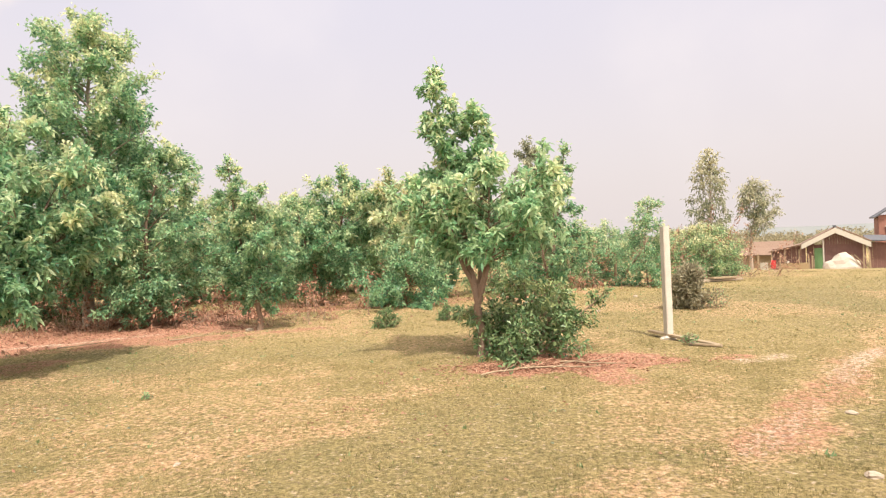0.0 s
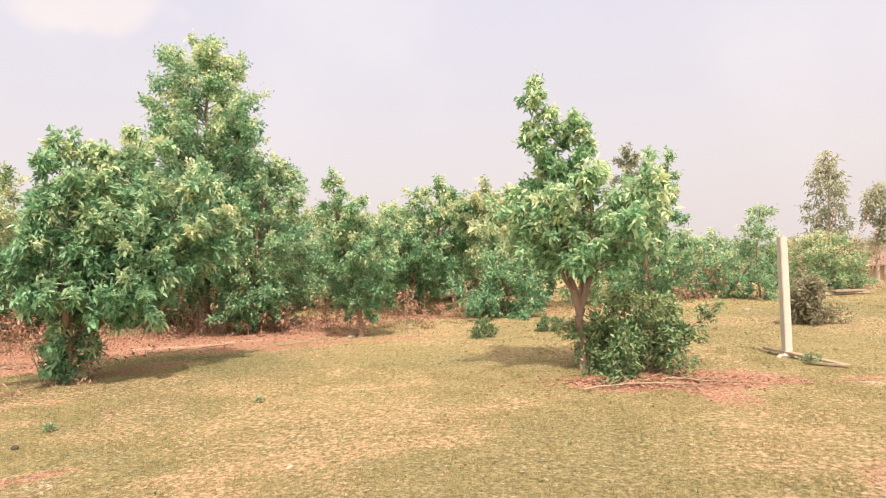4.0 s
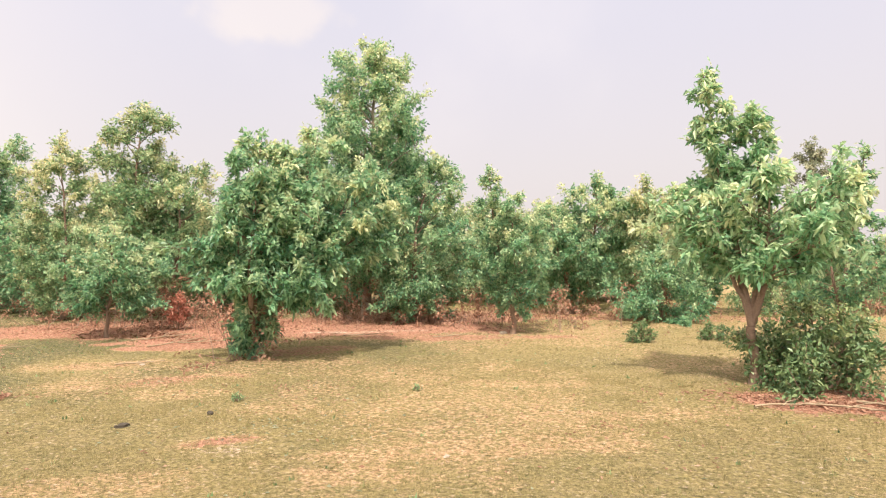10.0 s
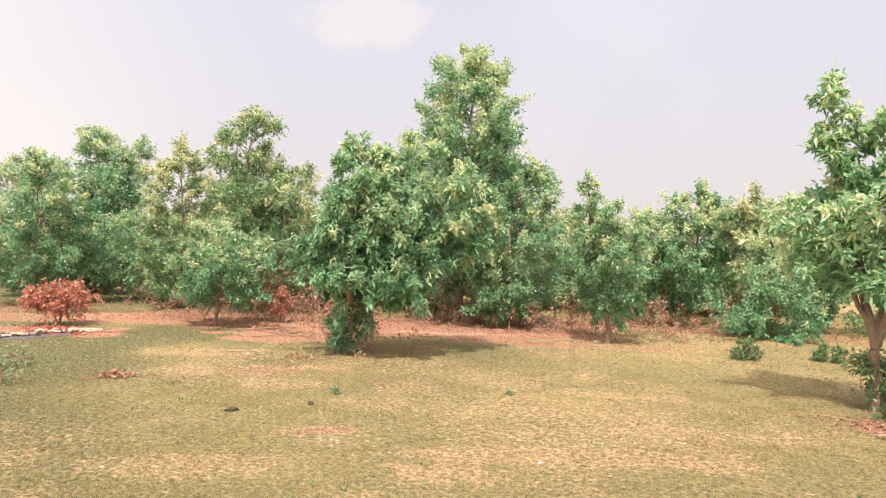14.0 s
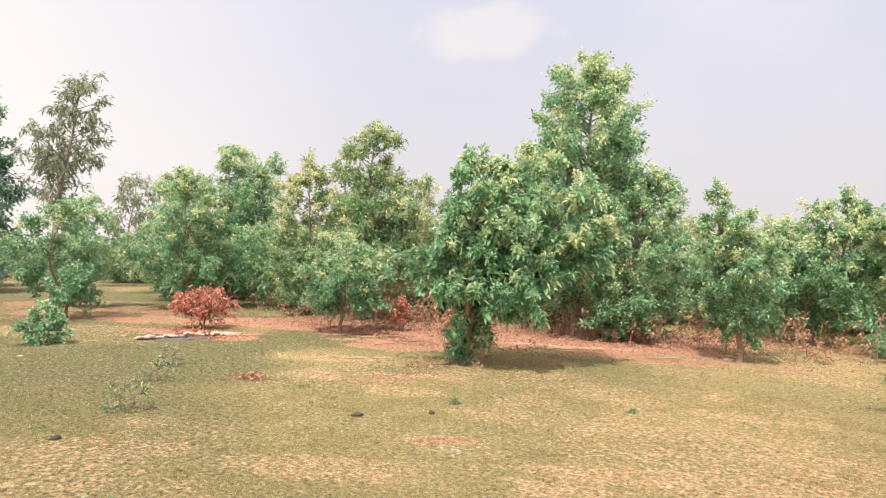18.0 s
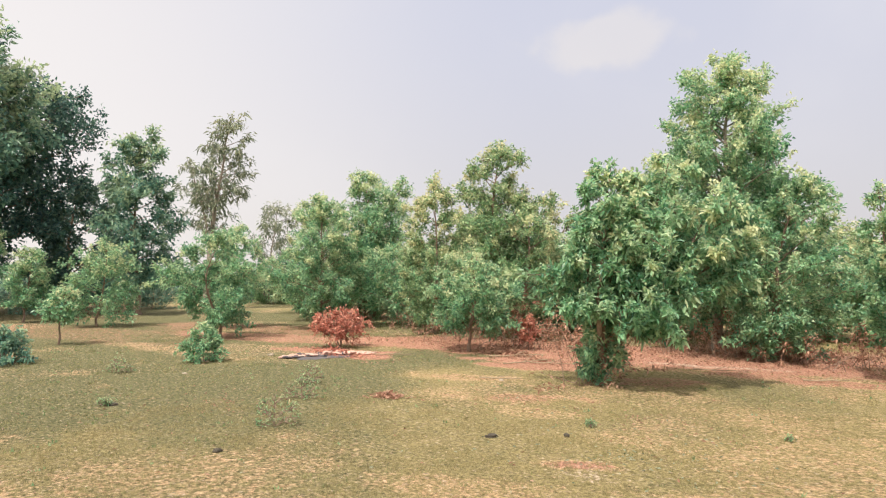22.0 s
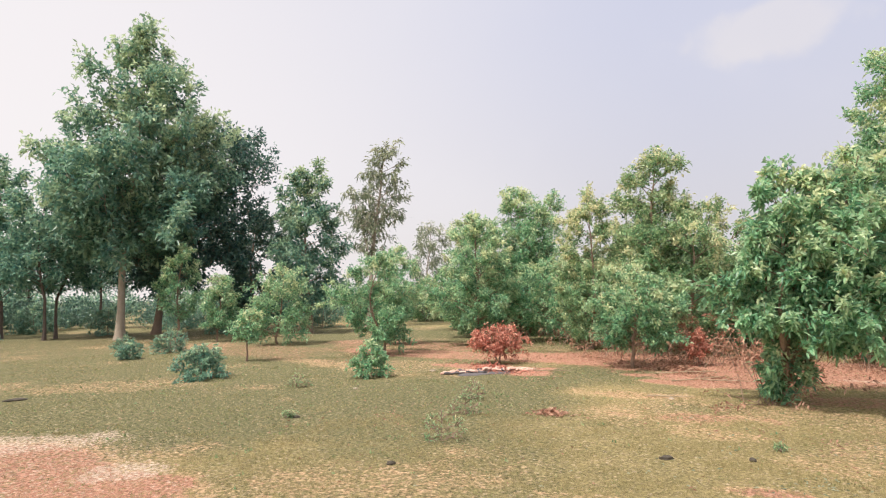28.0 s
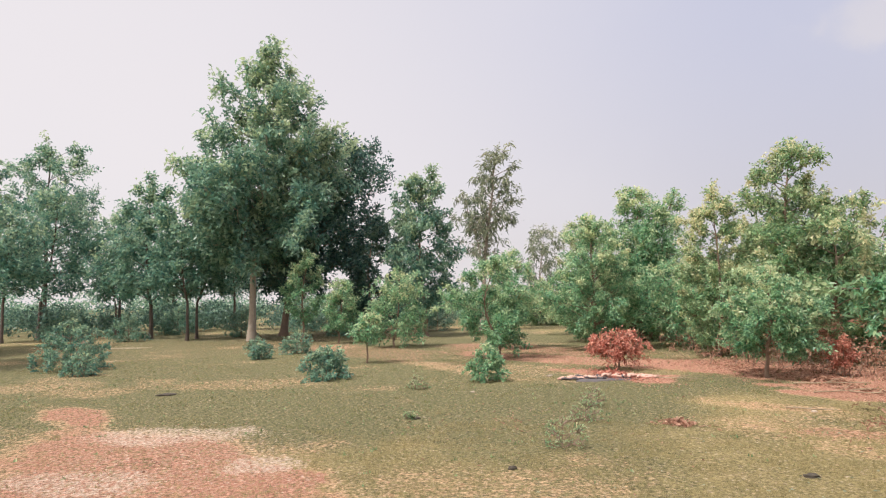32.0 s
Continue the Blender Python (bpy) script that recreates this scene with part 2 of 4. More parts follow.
# ---- helpers of this scene ----
def mesh_from(name, verts, faces, mat, smooth=False):
    verts, faces = np.asarray(verts, np.float32), np.asarray(faces, np.int32)
    me = bpy.data.meshes.new(name)
    me.vertices.add(len(verts))
    me.vertices.foreach_set("co", verts.ravel())
    k = faces.shape[1]
    me.loops.add(faces.size)
    me.loops.foreach_set("vertex_index", faces.ravel())
    me.polygons.add(len(faces))
    me.polygons.foreach_set("loop_start", np.arange(0, faces.size, k, dtype=np.int32))
    me.polygons.foreach_set("use_smooth", np.full(len(faces), smooth))
    me.update(calc_edges=True)
    me.materials.append(mat)
    return me


def attribute(me, name, values):
    a = me.attributes.new(name, 'FLOAT', 'POINT')
    a.data.foreach_set("value", np.asarray(values, np.float32))


def part(name, data, mat, parent, label=""):
    """Links a mesh, or a bmesh, as one mesh object under a thing or a part."""
    if isinstance(data, bmesh.types.BMesh):
        me = bpy.data.meshes.new(name)
        data.to_mesh(me)
        data.free()
        me.materials.append(mat)
    else:
        me = data
    ob = new(name, me)
    ob.parent = parent
    if label:
        tagged(ob, label)
    return ob


def thing(name, x, y, z, label, category, group="", rz=0.0):
    ob = new(name)
    ob.matrix_world = pose(x, y, z, 0, 0, rz)
    ob.empty_display_size = 0.2
    return tagged(ob, label, category, group)


def fade(a, b, v):
    v = np.clip((v - a) / (b - a), 0, 1)
    return v * v * (3 - 2 * v)


def lattice(x, y, seed):
    """Smooth value noise on a plane, 0 to 1."""
    xi, yi = np.floor(x), np.floor(y)
    u, v = fade(0, 1, x - xi), fade(0, 1, y - yi)

    def h(i, j):
        s = np.sin(i * 127.1 + j * 311.7 + seed * 74.7) * 43758.5453
        return s - np.floor(s)
    return (h(xi, yi) * (1 - u) + h(xi + 1, yi) * u) * (1 - v) + (h(xi, yi + 1) * (1 - u) + h(xi + 1, yi + 1) * u) * v


def cloud2(x, y, size, seed, octaves=4):
    total, amp, norm = 0.0, 1.0, 0.0
    for k in range(octaves):
        total = total + amp * lattice(x / size * 2 ** k, y / size * 2 ** k, seed + k)
        norm += amp
        amp *= 0.55
    return total / norm


def lie(x, y):
    """The height of the ground: flat meadow, falling gently away towards the huts."""
    x, y = np.asarray(x, float), np.asarray(y, float)
    r = np.hypot(x, y)
    s = 0.5 * x + 0.86 * y
    drop = (-2.55 * fade(20, 58, s) - 0.02 * np.clip(s - 50, 0, 2600)) * fade(-4, 12 + 0.1 * r, x)
    bumps = (cloud2(x, y, 1.4, 5, 3) - 0.5) * 0.05 * fade(2, 6, r) * (1 - fade(60, 120, r))
    return drop + bumps


def tube(pts, radii, sides=7):
    """Verts and quads of a tapered tube along a polyline."""
    pts, radii = np.asarray(pts, float), np.asarray(radii, float)
    tang = np.gradient(pts, axis=0)
    tang /= np.linalg.norm(tang, axis=1)[:, None] + 1e-9
    ref = np.where(np.abs(tang[:, 2:3]) > 0.9, [[1.0, 0, 0]], [[0, 0, 1.0]])
    a = np.cross(tang, ref)
    a /= np.linalg.norm(a, axis=1)[:, None] + 1e-9
    b = np.cross(tang, a)
    ang = np.arange(sides) * 2 * np.pi / sides
    ring = pts[:, None] + radii[:, None, None] * (np.cos(ang)[None, :, None] * a[:, None] + np.sin(ang)[None, :, None] * b[:, None])
    k = len(pts)
    i, j = np.meshgrid(np.arange(k - 1), np.arange(sides), indexing='ij')
    j2 = (j + 1) % sides
    f = np.stack([i * sides + j, i * sides + j2, (i + 1) * sides + j2, (i + 1) * sides + j], -1).reshape(-1, 4)
    return ring.reshape(-1, 3), f


def join(pieces):
    vs, fs, at = [], [], 0
    for v, f in pieces:
        vs.append(v)
        fs.append(f + at)
        at += len(v)
    return np.concatenate(vs), np.concatenate(fs)


def leaf_mesh(name, rng, pos, way, length, width, mat, young, fine=False):
    """Many separate leaves: each a folded blade that starts at pos and points along way."""
    n = len(pos)
    way = way / (np.linalg.norm(way, axis=1)[:, None] + 1e-9)
    side = np.cross(way, np.array([[0, 0, 1.0]]) + rng.normal(size=(n, 3)) * 0.7)
    side /= np.linalg.norm(side, axis=1)[:, None] + 1e-9
    up = np.cross(side, way)
    ln = (length * rng.uniform(0.65, 1.25, n))[:, None]
    wd = (width * rng.uniform(0.7, 1.2, n))[:, None] * 0.5
    sag = np.array([[0, 0, -1.0]]) * ln
    if fine:
        rows = [pos,
                pos + way * ln * 0.35 + side * wd + up * wd * 0.35,
                pos + way * ln * 0.40 + sag * 0.04,
                pos + way * ln * 0.35 - side * wd + up * wd * 0.35,
                pos + way * ln * 0.75 + side * wd * 0.7 + up * wd * 0.2 + sag * 0.10,
                pos + way * ln * 0.75 - side * wd * 0.7 + up * wd * 0.2 + sag * 0.10,
                pos + way * ln + sag * 0.22]
        tris = [(0, 2, 1), (0, 3, 2), (1, 2, 4), (2, 3, 5), (2, 6, 4), (2, 5, 6)]
    else:
        rows = [pos,
                pos + way * ln * 0.45 + side * wd + up * wd * 0.4,
                pos + way * ln + sag * 0.15,
                pos + way * ln * 0.45 - side * wd + up * wd * 0.4]
        tris = [(0, 2, 1), (0, 3, 2)]
    k = len(rows)
    v = np.stack(rows, 1).reshape(-1, 3)
    f = (np.arange(n)[:, None, None] * k + np.array(tris)[None]).reshape(-1, 3)
    me = mesh_from(name, v, f, mat)
    attribute(me, "young", np.repeat(young, k))
    return me


PROFILE = {
    "cone": lambda h: np.minimum(0.6 + h * 2.5, 1.0) * (1.03 - h) ** 0.5 + 0.05,
    "ogive": lambda h: np.minimum(0.65 + h * 1.5, 1.0) * (1.02 - h) ** 0.42 + 0.03,
    "column": lambda h: 0.9 * (1.05 - h) ** 0.25,
    "oval": lambda h: (np.clip(4 * (h * 0.92 + 0.06) * (1 - (h * 0.92 + 0.06)), 0, 1)) ** 0.6,
    "dome": lambda h: np.sqrt(np.clip(1 - (h * 0.97) ** 2, 0, 1)) + 0.05,
    "flame": lambda h: np.minimum(0.6 + h * 1.5, 1.0) * (1.04 - h) ** 0.35 + 0.03,
}


def grow(rng, base, tip, c0, radius, shape, limbs, offset=(0, 0), thick=0.05, twigs=6, rise=0.4, fork=0.0):
    """One leader: its stem, its limbs (tubes) and the twigs that carry the leaves, as (start, end) rows."""
    base, tip = np.array(base, float), np.array(tip, float)
    u = np.linspace(0, 1, 12)
    bend = rng.normal(size=3) * np.array([0.05, 0.05, 0]) * np.linalg.norm(tip - base)
    stem = base + (tip - base) * u[:, None] + bend * (np.sin(u * np.pi))[:, None] + rng.normal(size=(12, 3)) * thick * 0.25
    stem[0] = base
    tubes = [(stem, thick * (1 - 0.93 * u) + 0.004)]
    rows = []
    hc = tip[2] - c0
    az = rng.uniform(0, 6.28)
    for i in range(limbs):
        h = (i + rng.uniform(0.2, 0.8)) / limbs
        z = c0 + hc * h
        az += 2.4 + rng.normal() * 0.35
        reach = radius * PROFILE[shape](h) * rng.uniform(0.62, 1.12)
        out = np.array([math.cos(az), math.sin(az), 0.0])
        v = np.clip((z - reach * rise - base[2]) / (tip[2] - base[2]), fork, 0.96)
        start = np.array([np.interp(v, u, stem[:, k]) for k in range(3)])
        axis = np.array([np.interp((z - base[2]) / (tip[2] - base[2]), u, stem[:, k]) for k in range(3)])
        end = axis + out * reach + np.array([offset[0], offset[1], 0]) * (1 - h * 0.8)
        end[2] = z + rng.normal() * 0.04 * hc
        s = np.linspace(0, 1, 6)[:, None]
        mid = start * 0.5 + end * 0.5 + np.array([0, 0, 0.10 * reach]) + rng.normal(size=3) * 0.07 * reach
        limb = (1 - s) ** 2 * start + 2 * s * (1 - s) * mid + s ** 2 * end
        tubes.append((limb, max(thick * 0.38 * (1 - 0.6 * v), 0.006) * (1 - 0.85 * s[:, 0])))
        for j in range(twigs):
            q = 1 - 0.72 * rng.uniform(0, 1) ** 1.35 if j else 1.0
            p = np.array([np.interp(q, s[:, 0], limb[:, k]) for k in range(3)])
            d = out * rng.uniform(0.2, 0.9) + rng.normal(size=3) * 0.6 + np.array([0, 0, 0.35])
            d /= np.linalg.norm(d)
            rows.append((p, p + d * reach * rng.uniform(0.22, 0.5), h))
    # the leafy tip of the leader
    for j in range(max(3, limbs // 4)):
        q = rng.uniform(0.82, 1.0)
        p = np.array([np.interp(q, u, stem[:, k]) for k in range(3)])
        d = rng.normal(size=3) * 0.45 + np.array([0, 0, 1.0])
        rows.append((p, p + d / np.linalg.norm(d) * radius * rng.uniform(0.1, 0.28), 1.0))
    return tubes, rows


def leaves_on(rng, rows, count, spread, droop=0.25):
    """Leaf places and directions: loose whorls along the twigs, the fullest at their ends."""
    a, b, h = np.array([r[0] for r in rows]), np.array([r[1] for r in rows]), np.array([r[2] for r in rows])
    weight = np.linalg.norm(b - a, axis=1) + 0.02
    pick = rng.choice(len(a), count, p=weight / weight.sum())
    s = rng.choice([0.22, 0.48, 0.74, 1.0], count, p=[0.14, 0.2, 0.26, 0.4])[:, None]
    s = s + rng.normal(size=(count, 1)) * 0.07
    pos = a[pick] + (b[pick] - a[pick]) * s + rng.normal(size=(count, 3)) * spread * 0.55
    d = (b - a)[pick]
    d /= np.linalg.norm(d, axis=1)[:, None] + 1e-9
    ring = rng.normal(size=(count, 3))
    ring /= np.linalg.norm(ring, axis=1)[:, None] + 1e-9
    way = d * 0.55 + ring * 0.95 + np.array([0, 0, 0.12 - droop])
    return pos, way, h[pick], np.clip(s[:, 0], 0, 1.1), rng.uniform(0, 1, len(a))[pick]


def tree(name, x, y, leaders, count, leaf=(0.12, 0.045), tone="fresh", trunk=0.06, fork=0.0, stems=1, seed=1, label="", category="tree",
         group="", bark=None, spread=0.05, yellow=0.25, fine=False, droop=0.08, limbs=16, twigs=6):
    """A tree or shrub at (x, y). leaders: rows of (dx, dy, top, crown foot, radius, shape, share of the leaves)."""
    rng = np.random.default_rng(seed)
    near = math.hypot(x, y) < 22
    leaf, count, limbs, twigs = (leaf[0] * (0.62 if near else 0.72), leaf[1] * 0.98), int(count * (2.0 if near else 1.6)), int(limbs * 1.35), twigs + 2
    z0 = float(lie(x, y))
    top = thing(name, x, y, z0, label, category, group)
    tubes, clouds, shoots = [], [], []
    total = sum(r[6] for r in leaders)
    forkp = np.array([leaders[0][0], leaders[0][1], 0.0]) * (0.4 * fork / leaders[0][2]) + np.array([0, 0, fork])
    if fork > 0:
        u = np.linspace(0, 1, 7)
        line = np.array([0, 0, -0.12]) + (forkp - np.array([0, 0, -0.12])) * u[:, None] + np.sin(u * 7 + seed)[:, None] * np.array([0.018, 0.012, 0])
        flare = trunk * (1.0 + 0.7 * np.exp(-u * 7) - 0.22 * u)
        trunk_v = tube(line, flare, 9)
        part("trunk", mesh_from("trunk", *trunk_v, bark or BARK, True), None, top)
    for k, (dx, dy, hi, c0, rad, shape, share) in enumerate(leaders):
        start = forkp if fork > 0 else np.array([rng.normal() * trunk, rng.normal() * trunk, -0.1])
        n = max(6, int(limbs * (share / total) ** 0.5))
        tb, rows = grow(rng, start, (dx, dy, hi), c0, rad, shape, n, thick=trunk * (0.75 if fork > 0 else 1.0) * (1.0 if k == 0 else 0.7), twigs=twigs)
        tubes += tb
        shoots += [tube([a, (a + b) / 2 + rng.normal(size=3) * 0.04 * np.linalg.norm(b - a), b], [0.006 + 0.03 * trunk, 0.005 + 0.015 * trunk, 0.003], 3) for a, b, _ in rows]
        clouds.append(leaves_on(rng, rows, int(count * share / total), spread, droop))
    for p, r in tubes:
        part("limb", mesh_from("limb", *tube(p, r, 6), bark or BARK, True), None, top)
    tagged(part("branchlet", mesh_from("branchlet", *join(shoots), bark or BARK), None, top), kind="stuff")
    pos, way = np.concatenate([c[0] for c in clouds]), np.concatenate([c[1] for c in clouds])
    h, s, shoot = (np.concatenate([c[k] for c in clouds]) for k in (2, 3, 4))
    # paler towards crown top and twig ends: sunlit highlights painted with the young colour
    young = np.clip(yellow * (0.2 + 1.5 * h ** 2) * (0.15 + 1.25 * s ** 2) * (0.2 + 1.9 * shoot ** 2) * rng.uniform(0.4, 1.5, len(h)), 0, 1)
    pos[:, 2] = np.maximum(pos[:, 2], 0.03)
    part("crown", leaf_mesh("crown", rng, pos, way, leaf[0], leaf[1], LEAF[tone], young, fine), None, top)
    return top


def patch(x, y, cx, cy, rx, ry, turn, seed, soft=0.45):
    """1 inside a ragged ellipse, 0 outside."""
    c, s = math.cos(turn), math.sin(turn)
    u, v = ((x - cx) * c + (y - cy) * s) / rx, (-(x - cx) * s + (y - cy) * c) / ry
    d = np.hypot(u, v) + (cloud2(x, y, min(rx, ry) * 0.9 + 0.15, seed) - 0.5) * 1.3
    return 1 - fade(1 - soft, 1 + soft * 0.5, d)


# ---- ground ----
def cover(x, y):
    """How bare, how littered with dead leaves, how sandy and how green or shade-dark the ground is."""
    masks = []
    for first, rows in ((30, BARE), (60, LITTER), (90, SAND), (120, GREEN_AND_SHADE)):
        m = 0 * x
        for k, (cx, cy, rx, ry, turn, amount) in enumerate(rows):
            m = np.maximum(m, amount * patch(x, y, cx, cy, rx, ry, turn, first + k, 0.85 if first == 120 else 0.45))
        masks.append(m)
    masks[0] = np.maximum(masks[0], 0.38 * fade(0.5, 0.68, cloud2(x, y, 1.9, 21)))
    masks[3] = np.maximum(masks[3], 0.95 * fade(34, 52, np.hypot(x, y)) * fade(0, -14, x))
    # greener towards -x, with some shade painted in as darker turf
    masks[3] = np.maximum(masks[3], (0.34 + 0.66 * fade(-1, -12, x)) * fade(0.34 - 0.2 * fade(2, -10, x), 0.72, cloud2(x, y, 2.3, 33)) * fade(70, 40, np.hypot(x, y)))
    return masks


# centre, half sizes, turn, amount
BARE = [(3.3, 5.7, 3.1, 0.42, 0.79, 0.62), (6.6, 9.3, 2.6, 0.3, 0.8, 0.45), (-5.2, 11.2, 3.4, 0.5, 0.3, 0.75), (-8.4, -2.0, 3.6, 1.9, 0.65, 0.68), (-7.3, -0.7, 1.2, 0.6, 0.9, 0.78), (1.2, 3.9, 0.8, 0.4, 0.5, 0.45),
        (-2.6, 3.3, 0.9, 0.35, 0.3, 0.42), (-4.1, 4.5, 0.4, 0.16, 0.7, 0.7), (3.4, 7.6, 0.35, 0.2, 0, 0.7), (-1.0, 6.4, 1.5, 0.35, 0.4, 0.45), (-2.5, 4.2, 0.8, 0.3, 0.4, 0.5),
        (-10.4, -3.0, 2.6, 0.5, 0.3, 0.6), (-16, 4.2, 3.0, 0.7, 0.3, 0.5), (-2.3, 7.6, 1.0, 0.3, 0.3, 0.45), (-5.9, 5.9, 0.6, 0.3, 0.5, 0.45), (-8.6, 7.0, 1.1, 0.4, 0.6, 0.55),
        (-6.8, 6.3, 1.3, 0.4, 0.7, 0.62), (-4.35, 3.2, 0.9, 0.4, 0.6, 0.44), (-8.8, 9.1, 1.3, 0.55, 0.6, 0.95), (-1.9, 5.0, 1.7, 0.3, 0.5, 0.5), (-6.6, 11.7, 3.0, 0.9, 0.35, 0.9), (-12.2, -3.6, 1.6, 0.5, 0.5, 0.7)]
LITTER = [(-8.2, 13.2, 6.5, 2.4, 0.45, 0.9), (-13.0, 10.4, 4.5, 1.6, 0.7, 0.85), (1.2, 7.75, 1.5, 0.6, 0.0, 0.95), (1.75, 6.9, 0.3, 0.7, 0.3, 0.6), (-13.2, 7.0, 2.2, 0.7, 0.4, 0.85),
          (-2.5, 15.8, 6, 0.9, 0.1, 0.6), (-6.4, 9.2, 1.0, 0.5, 0.6, 0.5), (-30, -3, 10, 11, 0.0, 0.26), (-23, 3.5, 7, 2.4, 0.3, 0.4), (-21, 8.5, 5, 2.5, 0.5, 0.5), (-22, -3, 7, 3.0, 0.2, 0.2), (-17, 7.5, 5, 1.2, 0.5, 0.6), (-9.3, 9.6, 1.6, 0.5, 0.6, 0.8)]
SAND = [(-7.75, -0.5, 0.5, 0.42, 0.9, 0.46), (-9.9, -1.8, 1.1, 0.62, 1.3, 0.44), (-7.6, -2.2, 1.1, 0.5, 1.1, 0.4), (-8.6, -1.5, 2.2, 1.3, 0.9, 0.12), (4.3, 6.8, 1.0, 0.2, 0.79, 0.34), (2.6, 4.9, 1.0, 0.16, 0.79, 0.26), (4.9, 7.35, 0.7, 0.22, 0.7, 0.5), (3.9, 7.5, 0.4, 0.14, 0.3, 0.5),
        (-3.95, 4.28, 0.3, 0.13, 0.5, 0.42), (27, 42, 9, 0.8, 0.95, 0.8), (3.5, 7.4, 0.2, 0.1, 0, 0.6), (-6.6, 11.7, 1.6, 0.14, 0.4, 0.5), (-31, -6.4, 1.3, 0.3, 1.31, 0.6)]
# greener turf; the big patches near the woodland also paint in canopy shade
GREEN_AND_SHADE = [(-9.5, 3.0, 4.5, 3.2, 0.4, 0.5), (-5.5, 4.0, 3.6, 2.6, 0.5, 0.34), (-14, -1, 6, 6, 0.0, 0.85), (-5.5, 5.8, 2.6, 1.4, 0.6, 0.32), (-6.2, 1.2, 3.0, 2.0, 0.3, 0.5), (-1.5, 9.4, 2.2, 0.9, 0.0, 0.35), (6, 13, 6, 4, 0.3, 0.45), (-20, 3, 8, 6, 0, 0.95), (-75, -12, 36, 42, 0, 0.95), (-29, -2, 16, 15, 0, 1.35), (-22, 0, 9, 8, 0.2, 1.2), (-13, -5, 6, 4, 0.2, 1.0), (-25, 9, 8, 7, 0, 1.2), (-19, 5, 5, 3, 0.3, 0.9)]


def ground():
    turns, ratio = 640, 1.0165
    rings = int(math.log(2600 / 0.9) / math.log(ratio))
    r = 0.9 * ratio ** np.arange(rings + 1)
    a = np.arange(turns) * 2 * np.pi / turns
    x, y = (r[:, None] * np.cos(a)).ravel(), (r[:, None] * np.sin(a)).ravel()
    x, y = np.append(x, 0.0), np.append(y, 0.0)
    v = np.stack([x, y, lie(x, y)], 1)
    i, j = np.meshgrid(np.arange(rings), np.arange(turns), indexing='ij')
    j2 = (j + 1) % turns
    q = np.stack([i * turns + j, (i + 1) * turns + j, (i + 1) * turns + j2, i * turns + j2], -1).reshape(-1, 4)
    tri = np.concatenate([q[:, [0, 1, 2]], q[:, [0, 2, 3]],
                          np.stack([np.full(turns, len(x) - 1), np.arange(turns), (np.arange(turns) + 1) % turns], 1)])
    me = mesh_from("ground", v, tri, GROUND, True)
    for k, val in zip(("bare", "litter", "sand", "green"), cover(x, y)):
        attribute(me, k, val)
    return tagged(new("ground", me), "dry short grass with bare earth and dead leaves", "ground", kind="structure")


ground()


def turf(name, r0, r1, count, tall, width, tone, seed, label, green=False):
    """Short grass over the meadow in front of the trees: loose blades, thin on bare earth."""
    rng = np.random.default_rng(seed)
    a, r = rng.uniform(radians(48), radians(212), count * 2), np.sqrt(rng.uniform(r0 ** 2, r1 ** 2, count * 2))
    x, y = r * np.cos(a), r * np.sin(a)
    bare, litter, sand, lush_shade = cover(x, y)
    clump = cloud2(x, y, 0.35, 140 + seed, 3)
    keep = rng.uniform(0, 1, len(x)) < (1.05 - bare * 0.9) * (1 - litter * 0.85) * (1 - sand) * ((fade(0.5, 0.68, clump) * (0.2 + lush_shade)) if green else (fade(0.35, 0.65, clump) * 0.9 + 0.1) * (1 - 0.6 * lush_shade))
    x, y, clump = x[keep][:count], y[keep][:count], clump[keep][:count]
    n, blades = len(x), 4
    x, y, clump = (np.repeat(v, blades) for v in (x, y, clump))
    x, y = x + rng.normal(size=n * blades) * tall * 0.5, y + rng.normal(size=n * blades) * tall * 0.5
    base = np.stack([x, y, lie(x, y) - 0.004], 1)
    turn, h = rng.uniform(0, 6.28, n * blades), tall * rng.uniform(0.4, 1.2, n * blades) * (0.5 + clump)
    side = np.stack([np.cos(turn), np.sin(turn), 0 * turn], 1) * (width * rng.uniform(0.6, 1.3, n * blades))[:, None]
    lean = np.stack([-np.sin(turn), np.cos(turn), 0 * turn], 1) * (h * rng.uniform(-0.9, 0.9, n * blades))[:, None]
    tip = base + lean + np.stack([0 * h, 0 * h, h], 1)
    v = np.stack([base - side, base + side, tip], 1).reshape(-1, 3)
    me = mesh_from(name, v, np.arange(len(v)).reshape(-1, 3), LEAF[tone])
    attribute(me, "young", np.repeat(np.clip(rng.normal(0.25, 0.3, n * blades), 0, 1), 3))
    tagged(new(name, me), label, "grass", kind="stuff")


turf("dry_grass", 2.3, 9.5, 80000, 0.021, 0.0032, "grass", 3, "short dry yellow grass blades on the meadow")
turf("dry_grass", 9.5, 24, 40000, 0.028, 0.007, "grass", 4, "dry yellow grass further out on the meadow")
turf("green_grass", 2.3, 24, 40000, 0.028, 0.005, "turf", 5, "greener grass blades among the dry ones", True)
turf("clover", 2.6, 18, 2600, 0.035, 0.011, "moss", 6, "small dark green weeds low in the grass", True)


